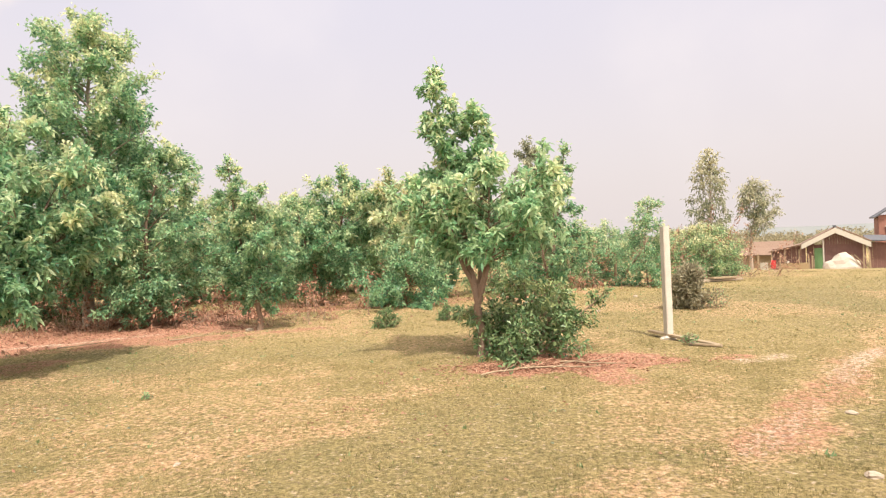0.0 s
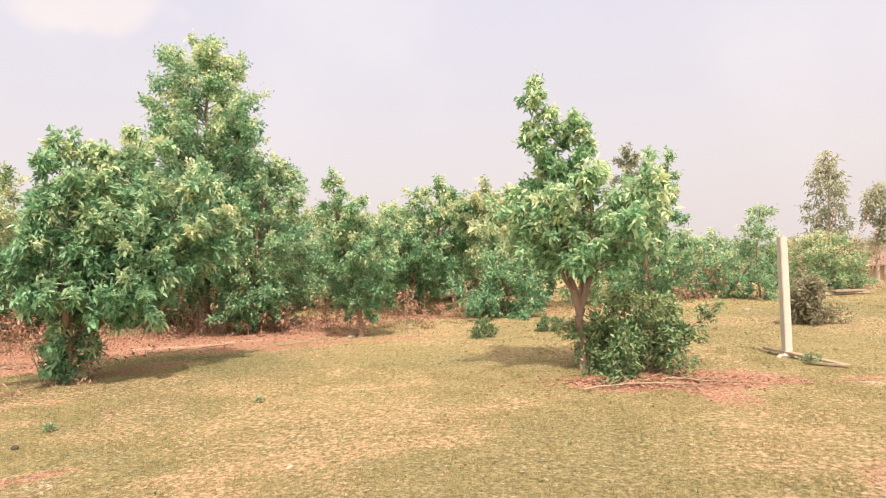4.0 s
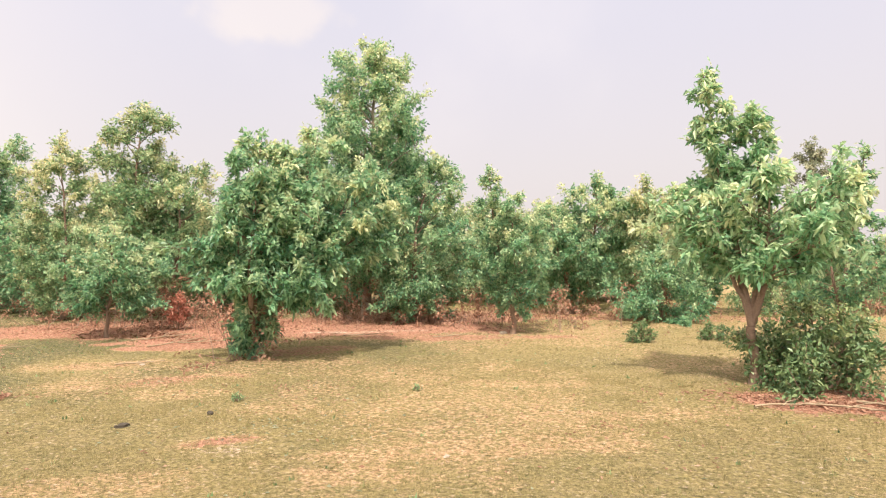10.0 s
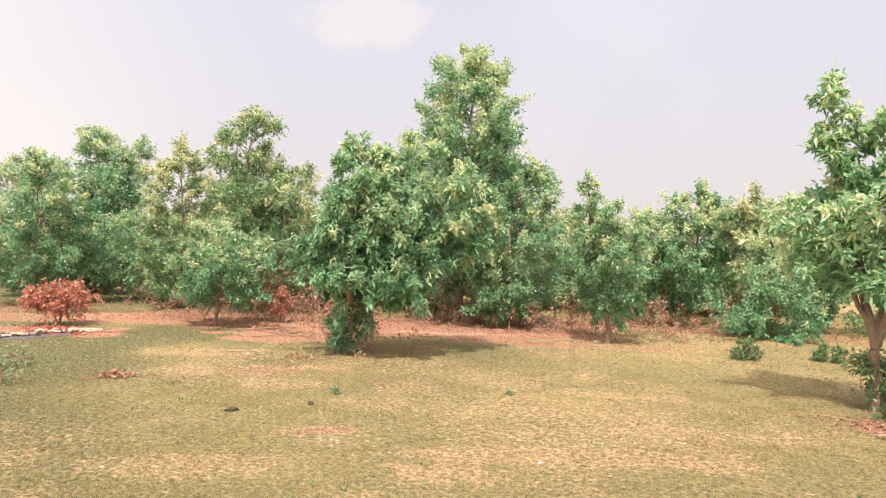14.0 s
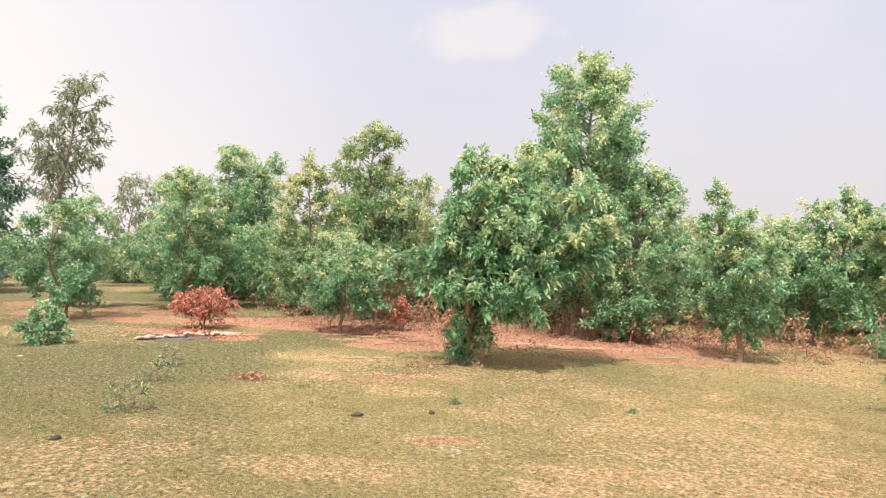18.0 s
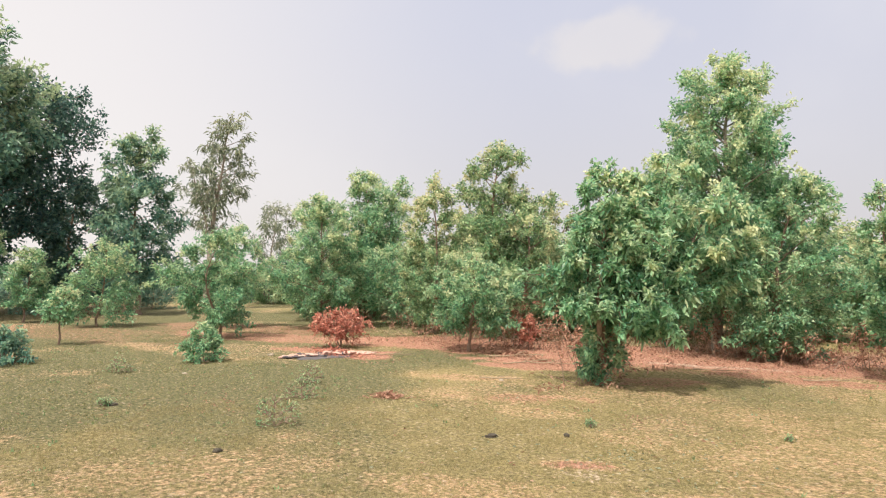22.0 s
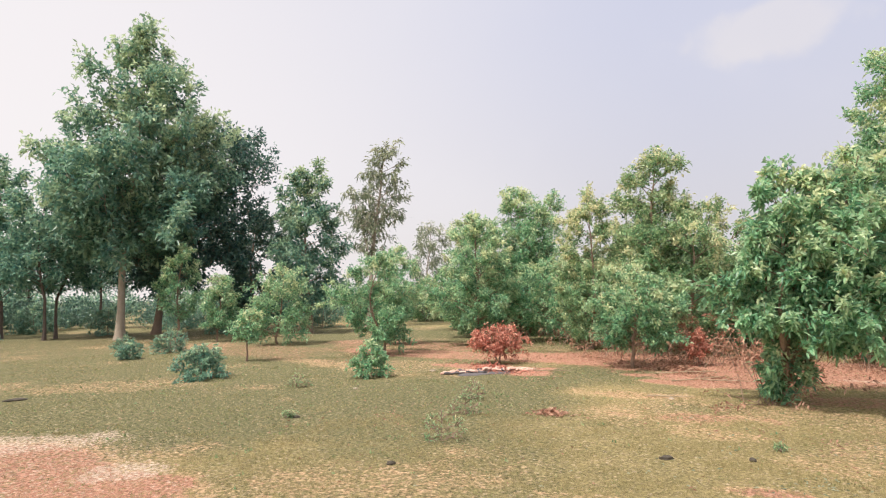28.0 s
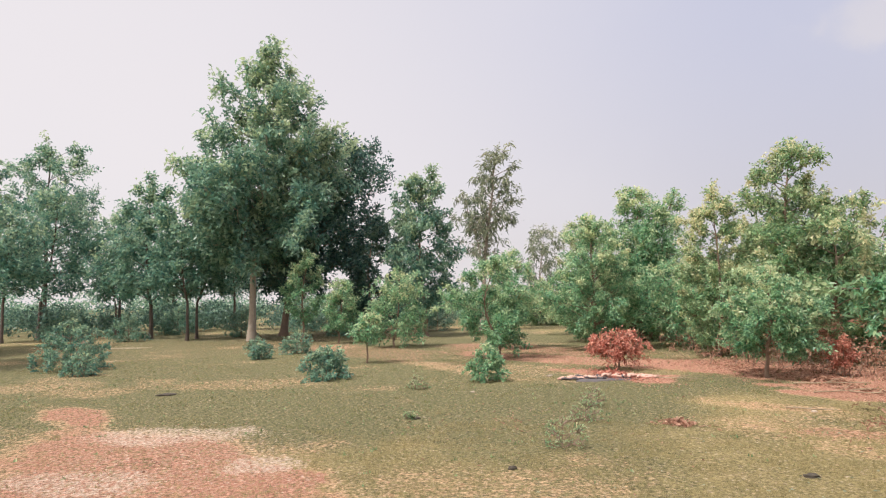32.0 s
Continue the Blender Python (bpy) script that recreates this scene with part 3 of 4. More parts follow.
def fallen_leaves(name, x0, y0, rx, ry, count, tone, size, seed, label, heap=0.0):
    """Dead leaves lying flat on the ground, or in a low heap."""
    rng = np.random.default_rng(seed)
    a, r = rng.uniform(0, 6.28, count), np.abs(rng.normal(size=count)) * 0.55
    r = r * (0.55 + 0.9 * cloud2(np.cos(a) * 2 + 5, np.sin(a) * 2 + 5, 0.7, seed))
    x, y = x0 + np.cos(a) * r * rx, y0 + np.sin(a) * r * ry
    z = lie(x, y) + 0.008 + heap * np.clip(1 - r, 0, 1) * rng.uniform(0, 1, count)
    way = np.stack([rng.normal(size=count), rng.normal(size=count), rng.normal(size=count) * 0.3], 1)
    me = leaf_mesh(name, rng, np.stack([x, y, z], 1), way, size, size * 0.4, LEAF[tone], rng.uniform(0, 0.65, count) ** 2)
    return tagged(new(name, me), label, "leaf litter", kind="stuff")


for k, (x, y, rx, ry, n, tone) in enumerate([(1.2, 7.65, 1.5, 0.6, 2000, "brown"), (-8, 13, 5.5, 2.2, 4200, "brown"), (-13, 10.3, 4, 1.5, 2600, "brown"), (-13.2, 7.0, 2.2, 0.7, 900, "brown"), (-3, 15.8, 6, 1.0, 1600, "straw"),
                                             (-9.3, 9.6, 1.8, 0.6, 600, "brown"), (-30, 0, 5, 8, 1500, "straw"), (-5, 6.5, 4, 2.5, 220, "brown"), (-1, 6, 3, 3, 160, "brown"), (-9, 3, 4, 3, 220, "brown"), (-8.4, -1.6, 3.4, 2.2, 240, "brown"), (-4, 5, 5, 4, 245, "dark_bits")]):
    fallen_leaves("leaf_litter", x, y, rx, ry, n, "grey" if tone == "dark_bits" else tone, 0.05 if n < 250 else 0.066, 200 + k, "fallen dead leaves strewn on dry earth")


def brush(x0, y0, rx, ry, count, tall, tone, seed, label):
    """Dry undergrowth: thin bent stalks with a few withered leaves."""
    rng = np.random.default_rng(seed)
    x, y = x0 + rng.normal(size=count) * rx * 0.55, y0 + rng.normal(size=count) * ry * 0.55
    stalks, rows = [], []
    for i in range(count):
        h = tall * rng.uniform(0.35, 1.1)
        foot = np.array([x[i], y[i], float(lie(x[i], y[i])) - 0.02])
        d = rng.normal(size=3) * 0.65 + np.array([0, 0, 0.8])
        s = np.linspace(0, 1, 4)[:, None]
        line = foot + d * h * s + np.array([rng.normal(), rng.normal(), -0.5]) * 0.22 * h * s ** 2
        stalks.append(tube(line, 0.008 * (1 - 0.8 * s[:, 0]), 3))
        rows.append((line[1], line[3], 0.6))
    top = tagged(new("undergrowth", mesh_from("undergrowth", *join(stalks), BARK)), label, "undergrowth", kind="stuff")
    pos, way, h, s, _ = leaves_on(rng, rows, count * 20, 0.08, 0.3)
    part("foliage", leaf_mesh("foliage", rng, pos, way, 0.085, 0.036, LEAF[tone], rng.uniform(0, 0.7, len(pos)) ** 3), None, top)


for k, (x, y, rx, ry, n, tall, tone) in enumerate([(-10.6, 12.6, 1.6, 0.9, 90, 0.8, "brown"), (-7.4, 13.6, 1.6, 0.8, 90, 0.75, "brown"), (-5.4, 13.6, 1.2, 0.6, 60, 0.6, "brown"), (-13.6, 11.4, 1.6, 0.9, 80, 0.8, "brown"), (-3.2, 13.6, 1.4, 0.8, 60, 0.6, "brown"),
                                                   (-11.2, 11.3, 0.8, 0.5, 40, 0.7, "brown"), (-1.6, 16.2, 2.4, 0.7, 80, 0.6, "brown"), (-7.0, 8.1, 0.3, 0.3, 22, 1.0, "brown"), (4.0, 17.6, 2.0, 0.5, 60, 0.6, "brown"), (8.6, 19.0, 1.2, 0.6, 50, 1.0, "brown"),
                                                   (-17.0, 12.6, 2.0, 1.0, 60, 0.6, "brown"), (-9.4, 11.2, 0.9, 0.4, 40, 0.55, "brown")]):
    brush(x, y, rx, ry, n, tall, tone, 230 + k, "dry withered undergrowth beneath the trees")

# ---- plantation: the trees by which the meadow is edged ----
ROW = "plantation trees"
tree("young_tree", 0.48, 8.45, [(-0.54, -0.02, 3.8, 1.9, 0.34, "flame", 0.34), (0.18, 0.0, 2.55, 1.35, 0.95, "oval", 0.8), (-0.5, 0.1, 2.45, 1.7, 0.42, "oval", 0.16), (0.0, -0.05, 3.4, 2.2, 0.24, "flame", 0.14), (0.75, 0.05, 2.3, 1.25, 0.45, "oval", 0.18)],
     7500, (0.17, 0.042), "bright", 0.066, fork=0.7, seed=11, label="young broadleaf tree with a leaning leafy leader", fine=True, spread=0.06, yellow=0.55, limbs=30)
tree("shrub", 1.06, 8.3, [(-0.02, 0, 0.95, 0.04, 0.62, "dome", 1.0), (0.5, 0.05, 0.85, 0.04, 0.5, "dome", 0.5), (-0.35, 0.75, 0.62, 0.05, 0.36, "dome", 0.2), (1.15, 0.1, 0.85, 0.3, 0.16, "column", 0.08), (-0.75, 0.25, 0.6, 0.04, 0.34, "dome", 0.3)], 4000, (0.12, 0.032), "moss", 0.018,
     seed=12, label="dense dark green shrub at a young tree's foot", category="shrub", fine=True, spread=0.08, yellow=0.35, limbs=22)
tree("young_tree", 2.0, 12.1, [(0.42, 0.07, 3.2, 1.7, 0.3, "cone", 0.22), (-0.05, 0.0, 2.55, 0.6, 0.75, "oval", 0.9)], 4600, (0.13, 0.045), "fresh", 0.05, fork=0.5, seed=111,
     label="young green tree with one thin top shoot", group=ROW, spread=0.06, yellow=0.5, limbs=24)
tree("forked_tree", -6.85, 8.3, [(0.2, 0.08, 3.5, 1.6, 0.72, "flame", 0.6), (1.0, 0.5, 3.55, 1.5, 0.75, "flame", 0.6), (0.5, 0.28, 2.7, 1.0, 1.3, "oval", 1.1), (-0.16, -0.1, 0.95, 0.06, 0.3, "oval", 0.16), (2.0, 1.1, 2.3, 0.85, 0.95, "oval", 0.9), (1.6, 0.9, 3.1, 1.4, 0.75, "oval", 0.5), (0.6, 0.3, 3.3, 1.9, 0.6, "oval", 0.3), (0.15, -0.45, 2.2, 1.0, 0.6, "oval", 0.35), (0.32, 0.15, 0.75, 0.15, 0.26, "dome", 0.08)],
     23000, (0.175, 0.043), "fresh", 0.07, fork=0.3, seed=13, label="many-stemmed green tree with a leafy skirt", fine=True, spread=0.07, yellow=0.45, limbs=40)
tree("tall_tree", -8.0, 14.27, [(0.28, 0.1, 6.8, 1.25, 1.75, "ogive", 1.0), (-0.55, 0.0, 5.0, 1.3, 1.1, "flame", 0.22), (0.8, 0.4, 5.0, 1.2, 1.1, "flame", 0.25), (0.1, -0.6, 2.4, 0.7, 0.9, "oval", 0.12)], 31000, (0.17, 0.056), "fresh", 0.14, fork=0.9, seed=14,
     label="tall broad green tree with a pointed crown", group=ROW, spread=0.12, yellow=0.5, limbs=64, bark=BARK_PALE)
tree("round_tree", -6.3, 13.7, [(0.4, 0.2, 3.7, 0.2, 1.15, "oval", 1.0), (0.1, -0.4, 1.6, 0.15, 0.8, "dome", 0.25)], 10500, (0.15, 0.05), "fresh", 0.07, fork=0.4, seed=15,
     label="bushy green tree with low branches", group=ROW, spread=0.09, yellow=0.45, limbs=32)
tree("small_tree", -3.58, 12.27, [(-0.42, -0.2, 3.2, 1.3, 0.5, "cone", 0.32), (-0.05, 0.0, 2.6, 0.5, 0.72, "oval", 0.9)], 7000, (0.13, 0.045), "fresh", 0.06, fork=0.4, seed=16,
     label="small green tree with a thin pointed top", group=ROW, spread=0.07, yellow=0.45, limbs=28)
tree("wide_tree", -3.2, 16.4, [(0.7, 0.3, 3.4, 0.5, 1.0, "oval", 1.0), (-0.5, 0, 2.8, 0.4, 0.85, "oval", 0.6)], 10000, (0.16, 0.055), "fresh", 0.07, fork=0.4, seed=17,
     label="wide leafy green tree", group=ROW, spread=0.09, yellow=0.5, limbs=34)
tree("low_shrub", -0.95, 15.2, [(0, 0, 1.55, 0.06, 0.86, "dome", 1.0)], 4600, (0.14, 0.05), "fresh", 0.03, seed=18, label="low bright green shrub in dry grass", category="shrub", spread=0.08, yellow=0.25, limbs=24)
tree("spreading_tree", -0.4, 16.9, [(-0.9, -0.4, 3.2, 0.9, 1.15, "oval", 1.0), (0.5, 0.2, 2.9, 0.9, 0.9, "oval", 0.6)], 8500, (0.16, 0.055), "olive", 0.07, fork=0.6, seed=19,
     label="spreading tree with yellowish leaf tips", group=ROW, spread=0.09, yellow=0.8, limbs=30)
tree("sapling", 0.06, 17.1, [(0, 0, 1.7, 0.25, 0.5, "oval", 1.0)], 2000, (0.14, 0.05), "fresh", 0.03, fork=0.2, seed=20, label="slender green sapling on a thin stem", group=ROW, limbs=14)
tree("sapling", -11.5, 9.55, [(0.05, 0, 2.15, 0.5, 1.0, "oval", 1.0)], 6500, (0.14, 0.047), "fresh", 0.045, fork=0.5, seed=21, label="round-crowned green sapling on a thin trunk", group=ROW, spread=0.08, yellow=0.45, limbs=26)
tree("bushy_tree", -13.0, 12.8, [(-0.5, -0.3, 5.55, 1.8, 1.3, "ogive", 0.8), (0.1, 0.1, 4.0, 0.5, 1.55, "oval", 1.0), (-1.0, -0.6, 4.4, 1.5, 1.0, "oval", 0.3)], 17000, (0.17, 0.057), "olive", 0.10, fork=0.5, seed=22,
     label="bushy olive tree with a pointed top", group=ROW, spread=0.11, yellow=0.45, limbs=42)
tree("bushy_tree", -15.9, 11.9, [(0.0, 0.0, 4.5, 0.4, 1.25, "flame", 1.0)], 9000, (0.16, 0.055), "olive", 0.07, fork=0.3, seed=23, label="yellowish bushy tree in the thicket", group=ROW, spread=0.10, yellow=0.7, limbs=30)
tree("crowned_tree", -22.5, 14.0, [(-0.5, -0.4, 6.0, 2.2, 1.35, "flame", 1.0), (0.9, 0.8, 5.6, 2.0, 1.1, "flame", 0.6), (0, 0, 3.8, 0.5, 1.9, "oval", 1.0)], 16000, (0.19, 0.066), "fresh", 0.11, fork=0.8, seed=24,
     label="broad round-crowned green tree", group=ROW, spread=0.13, yellow=0.55, limbs=44)
tree("bushy_tree", -19.3, 9.8, [(0, 0, 4.2, 0.3, 1.4, "oval", 1.0)], 9500, (0.17, 0.057), "fresh", 0.08, fork=0.3, seed=25, label="bushy green tree with yellow tips", group=ROW, spread=0.10, yellow=0.5, limbs=32)
tree("sapling", -18.2, 6.13, [(0.1, 0, 2.9, 0.35, 1.1, "oval", 1.0)], 6000, (0.15, 0.052), "fresh", 0.045, fork=0.4, seed=26, label="leafy green sapling in dry grass", group=ROW, spread=0.09, yellow=0.35, limbs=26)
tree("small_bush", -13.4, 4.1, [(0, 0, 0.75, 0.03, 0.36, "dome", 1.0)], 1100, (0.12, 0.04), "fresh", 0.012, seed=27, label="small bright green bush", category="shrub", limbs=14)
tree("eucalyptus", -33.9, 10.9, [(1.2, 0.7, 10.0, 5.4, 1.45, "flame", 1.0), (-1.3, -0.7, 8.0, 4.2, 0.9, "flame", 0.3), (0.6, 0.2, 6.8, 4.0, 1.2, "oval", 0.2)], 2100, (0.42, 0.085), "grey", 0.17, fork=2.6, seed=28, label="tall thin eucalyptus with hanging grey-green leaves",
     group=ROW, bark=BARK_PALE, spread=0.2, yellow=0.2, droop=0.9, limbs=26, twigs=4)
tree("eucalyptus", -47.5, 20.2, [(0.7, 0.35, 7.4, 3.0, 1.7, "column", 1.0)], 1200, (0.46, 0.09), "grey", 0.10, fork=2.4, seed=29, label="sparse far eucalyptus behind the thicket", group=ROW, bark=BARK_PALE, spread=0.25, droop=0.9, limbs=16, twigs=4)
tree("bushy_tree", -23.4, 11.6, [(0.2, 0.2, 4.7, 0.5, 1.6, "flame", 1.0)], 9000, (0.17, 0.057), "olive", 0.08, fork=0.4, seed=30, label="bushy tree with a pale leafy top", group=ROW, spread=0.11, yellow=0.55, limbs=32)
tree("great_tree", -33.3, -1.35, [(0.9, 1.0, 14.1, 4.2, 3.6, "cone", 1.0), (0.3, 3.8, 10.4, 3.8, 2.6, "flame", 0.4), (0.0, -3.0, 8.9, 4.4, 1.9, "flame", 0.2)], 27000, (0.38, 0.135), "deep", 0.175, fork=4.2, seed=31,
     label="great dark green tree with a pale trunk and pointed crown", bark=BARK_PALE, spread=0.3, yellow=0.8, limbs=64)
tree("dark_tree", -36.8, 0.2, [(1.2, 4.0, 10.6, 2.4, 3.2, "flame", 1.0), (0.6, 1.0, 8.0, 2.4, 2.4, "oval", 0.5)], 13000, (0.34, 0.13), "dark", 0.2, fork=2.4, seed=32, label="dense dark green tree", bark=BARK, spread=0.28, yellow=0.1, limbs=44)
tree("dark_tree", -31.2, 7.0, [(0.5, -0.2, 7.7, 1.2, 1.7, "flame", 1.0)], 9000, (0.27, 0.10), "deep", 0.12, fork=0.8, seed=33, label="slim dark green tree beside a sapling", spread=0.18, yellow=0.45, limbs=34)
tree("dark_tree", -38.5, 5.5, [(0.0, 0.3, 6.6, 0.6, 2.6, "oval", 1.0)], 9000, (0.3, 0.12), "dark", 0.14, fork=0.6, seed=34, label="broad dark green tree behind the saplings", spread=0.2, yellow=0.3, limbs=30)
for k, (x, y, hi, c0, rad, n) in enumerate([(-30.3, 1.0, 4.0, 1.0, 0.9, 3200), (-28.2, 2.4, 2.65, 0.6, 0.75, 2600), (-18.8, 2.27, 1.35, 0.6, 0.4, 700), (-24.7, 4.15, 2.8, 0.35, 1.3, 3600), (-21.8, 7.5, 3.3, 0.3, 1.0, 3800)]):
    tree("sapling", x, y, [(0.1 * hi, 0.08 * hi, hi, c0, rad, "flame", 1.0)], n, (0.18, 0.065), "fresh", 0.012 + 0.012 * hi, fork=c0 * 0.8, seed=40 + k, label="young green sapling in dry grass", group=ROW, spread=0.10, yellow=0.5, limbs=24)
for k, (x, y, hi, rad, n) in enumerate([(-15.5, 0.9, 0.68, 0.5, 1300), (-23.5, 0.45, 0.65, 0.5, 800), (-21.7, -0.72, 0.5, 0.3, 500), (-21.0, -5.9, 1.3, 0.85, 2200), (-25.0, -0.9, 0.5, 0.4, 500), (-19.0, -5.2, 0.55, 0.4, 600)]):
    tree("small_bush", x, y, [(0, 0, hi, 0.03, rad, "dome", 1.0)], int(n * 0.8), (0.15, 0.05), "deep", 0.012, seed=50 + k, label="low green bush in dry grass", category="shrub", limbs=16, yellow=0.35)
# the last five rows are unseen trees, added to cast shade from the left
for k, (x, y, dx, dy, hi, c0, rad, n, thick) in enumerate([(-52.4, -16.3, 1, 0.5, 13.6, 4.0, 4.2, 13000, 0.26), (-39.1, -6.9, 0.6, 0.2, 8.6, 2.2, 1.8, 6000, 0.14), (-35.7, -4.6, 0.4, 0.2, 7.4, 2.4, 1.7, 4600, 0.10),
                                                     (-37.1, -4.3, 0.5, 0.3, 7.8, 2.4, 1.6, 4600, 0.10), (-47.5, -2.9, 0.5, 0, 7.0, 2.6, 1.8, 4000, 0.12), (-44.0, -14.0, 0.3, 1, 9.0, 2.6, 2.4, 6500, 0.14), (-46, -10, 0.3, 0.6, 8.0, 2.4, 2.2, 5500, 0.12),
                                                     (-40, -14.5, 0.2, 0.3, 7.0, 2.6, 2.0, 4500, 0.11), (-55, -8, 0, 0, 8, 2.5, 2.6, 4500, 0.13), (-58, -2, 0, 0, 8, 2.4, 3.0, 4500, 0.13), (-41.5, -9.2, 0.2, 0, 5.5, 2.2, 1.3, 2400, 0.07), (-20.5, -15.0, 0, 0.3, 9.5, 2.6, 2.6, 5000, 0.16), (-27.5, -17.0, 0.2, 0.2, 11, 2.8, 3.0, 5500, 0.18), (-33, -15, 0, 0, 9, 2.5, 2.2, 4500, 0.14), (-23, -12.8, 0, 0.2, 9.5, 2.6, 2.8, 6500, 0.15), (-30.5, -14.2, 0, 0.4, 10, 2.6, 2.9, 6500, 0.15)]):
    tree("woodland_tree", x, y, [(dx, dy, hi, c0 + 0.15, rad, "flame", 1.0)], int(n * 0.72), (0.33, 0.12), "deep", thick * 0.8, bark=BARK_SHADED, fork=c0 * 0.8, seed=60 + k, label="dark green woodland tree on a thin trunk", group="woodland trees", spread=0.25, yellow=0.35, limbs=30)
for k, (x, y, hi, rad) in enumerate([(-36.5, -7.5, 1.3, 0.8), (-33.5, -9.6, 1.0, 0.7), (-38.0, -2.0, 1.4, 0.9), (-41.0, 1.5, 1.5, 1.0), (-43.5, -6.0, 1.6, 1.1), (-34.8, 3.0, 1.2, 0.8), (-40.5, -11.5, 1.5, 1.0), (-36.2, 8.8, 1.6, 1.1)]):
    tree("woodland_bush", x, y, [(0.1, 0, hi, 0.05, rad, "dome", 1.0)], int(1500 * rad), (0.17, 0.06), "deep", 0.02, seed=350 + k, label="low green bush beneath woodland trees", category="shrub", group="woodland bushes", limbs=14, spread=0.1, yellow=0.3)
tree("dead_bush", -14.0, 7.6, [(0, 0, 0.9, 0.34, 0.6, "dome", 1.0), (-0.3, -0.45, 0.75, 0.3, 0.35, "dome", 0.3)], 1500, (0.14, 0.042), "red", 0.03, seed=70, label="scorched bush with red-brown dead leaves", category="shrub", limbs=24, yellow=0.5)
tree("dead_bush", -10.9, 10.9, [(0, 0, 0.8, 0.2, 0.22, "dome", 1.0)], 420, (0.13, 0.035), "red", 0.012, seed=71, label="small red-brown withered bush", category="shrub", limbs=12, yellow=0.6)
for k, (x, y, hi, rad) in enumerate([(-1.1, 11.64, 0.34, 0.2), (0.06, 12.32, 0.26, 0.24)]):
    tree("weed_tuft", x, y, [(0, 0, hi, 0.02, rad, "dome", 1.0)], 520, (0.09, 0.024), "moss", 0.006, seed=75 + k, label="small green weed tuft in the grass", category="weed", limbs=12, spread=0.02, yellow=0.1)
for k, (x, y, hi, n) in enumerate([(-7.3, 2.9, 0.34, 150), (-9.7, 4.6, 0.3, 120), (-8.6, 3.9, 0.28, 100), (-5.0, 5.75, 0.07, 50), (3.25, 8.5, 0.14, 90), (-12.9, 2.4, 0.25, 120), (5.2, 12.2, 0.35, 120), (-3.3, 6.9, 0.05, 30), (-9.83, 1.62, 0.1, 80)]):
    tree("weed", x, y, [(0, 0, hi, 0.02, hi * 0.75, "dome", 1.0)], n, (0.075, 0.016), "olive", 0.004, seed=300 + k, label="thin straggling green weed in the grass", category="weed", limbs=9, spread=0.02, yellow=0.4)
# towards the huts
tree("far_tree", 2.96, 22.4, [(0.2, 0.1, 4.75, 1.0, 0.75, "flame", 1.0)], 4200, (0.17, 0.057), "grey", 0.06, fork=0.7, seed=80, label="narrow grey-green tree behind the meadow", group=ROW, yellow=0.3, spread=0.09, limbs=26)
tree("eucalyptus", 18.9, 44.95, [(0.26, 0.1, 8.9, 3.4, 1.25, "column", 1.0)], 1400, (0.44, 0.11), "grey", 0.11, fork=2.6, seed=81, label="thin eucalyptus near the huts", bark=BARK_PALE, yellow=1.2, spread=0.22, droop=0.9, limbs=28, twigs=4)
tree("eucalyptus", 24.2, 49.9, [(0.3, 0.1, 7.5, 4.6, 1.1, "oval", 1.0), (2.0, -0.2, 5.3, 3.4, 0.75, "oval", 0.4)], 1700, (0.4, 0.11), "grey", 0.12, fork=3.2, seed=82, label="round-topped eucalyptus near the huts", bark=BARK_PALE, spread=0.25, droop=0.8, limbs=26, yellow=1.2)
for k, (x, y, hi, rad, tone) in enumerate([(7.6, 18.6, 1.2, 0.7, "olive"), (4.75, 12.4, 0.8, 0.32, "dry"), (5.75, 17.7, 2.35, 0.6, "fresh"), (4.2, 18.8, 1.6, 0.9, "fresh"), (2.9, 18.4, 1.75, 0.9, "olive"), (8.4, 20.0, 1.5, 0.85, "olive"),
                                          (1.6, 17.8, 2.5, 1.0, "olive"), (9.0, 22.5, 1.6, 0.9, "olive"), (5.2, 20.5, 1.7, 1.0, "fresh"), (3.4, 21.5, 2.0, 1.2, "olive"), (11.2, 31, 1.9, 1.4, "olive"), (14.5, 38, 2.0, 1.5, "deep")]):
    tree("hedge_shrub", x, y, [(0.05, 0, hi, 0.06, rad, "dome", 1.0)], int(4200 * rad), (0.13, 0.045), tone, 0.025, seed=90 + k, label="rough hedge shrub along the fence", category="shrub", group="hedge", spread=0.09, yellow=0.5, limbs=24)
rng = np.random.default_rng(7)
for k, (deg, dist, lift) in enumerate([(3, 22, 0), (8, 20.5, 0.2), (12, 22, 0), (16.5, 20, 0), (21, 21, 0.3), (26, 20, 0.6), (31, 21, 0.5), (35, 19.5, 0.3), (39, 22, 0.6), (43, 21, 0.4), (47, 24, 0.5), (51, 25, 0.4), (55, 23, 0.2), (59, 27, 0), (63, 31, 0),
                                       (6, 29, 0.6), (14, 28, 0.5), (19, 30, 0.9), (29, 28, 1.0), (37, 29, 0.9), (45, 31, 0.7), (53, 33, 0.8), (60, 37, 0.4), (67, 42, 0.3), (72, 45, 0.0)]):
    x, y = -dist * math.sin(radians(deg)), dist * math.cos(radians(deg))
    tree("thicket_tree", x, y, [(0.1, 0.1, 2.6 + lift + rng.uniform(-0.2, 0.4), 0.12, 1.7, "oval", 1.0)], 5600, (0.2, 0.07), "olive" if k % 3 else "fresh", 0.06, fork=0.15, seed=110 + k,
         label="bushy tree deep in the thicket", group="thicket", spread=0.14, yellow=0.45, limbs=26)


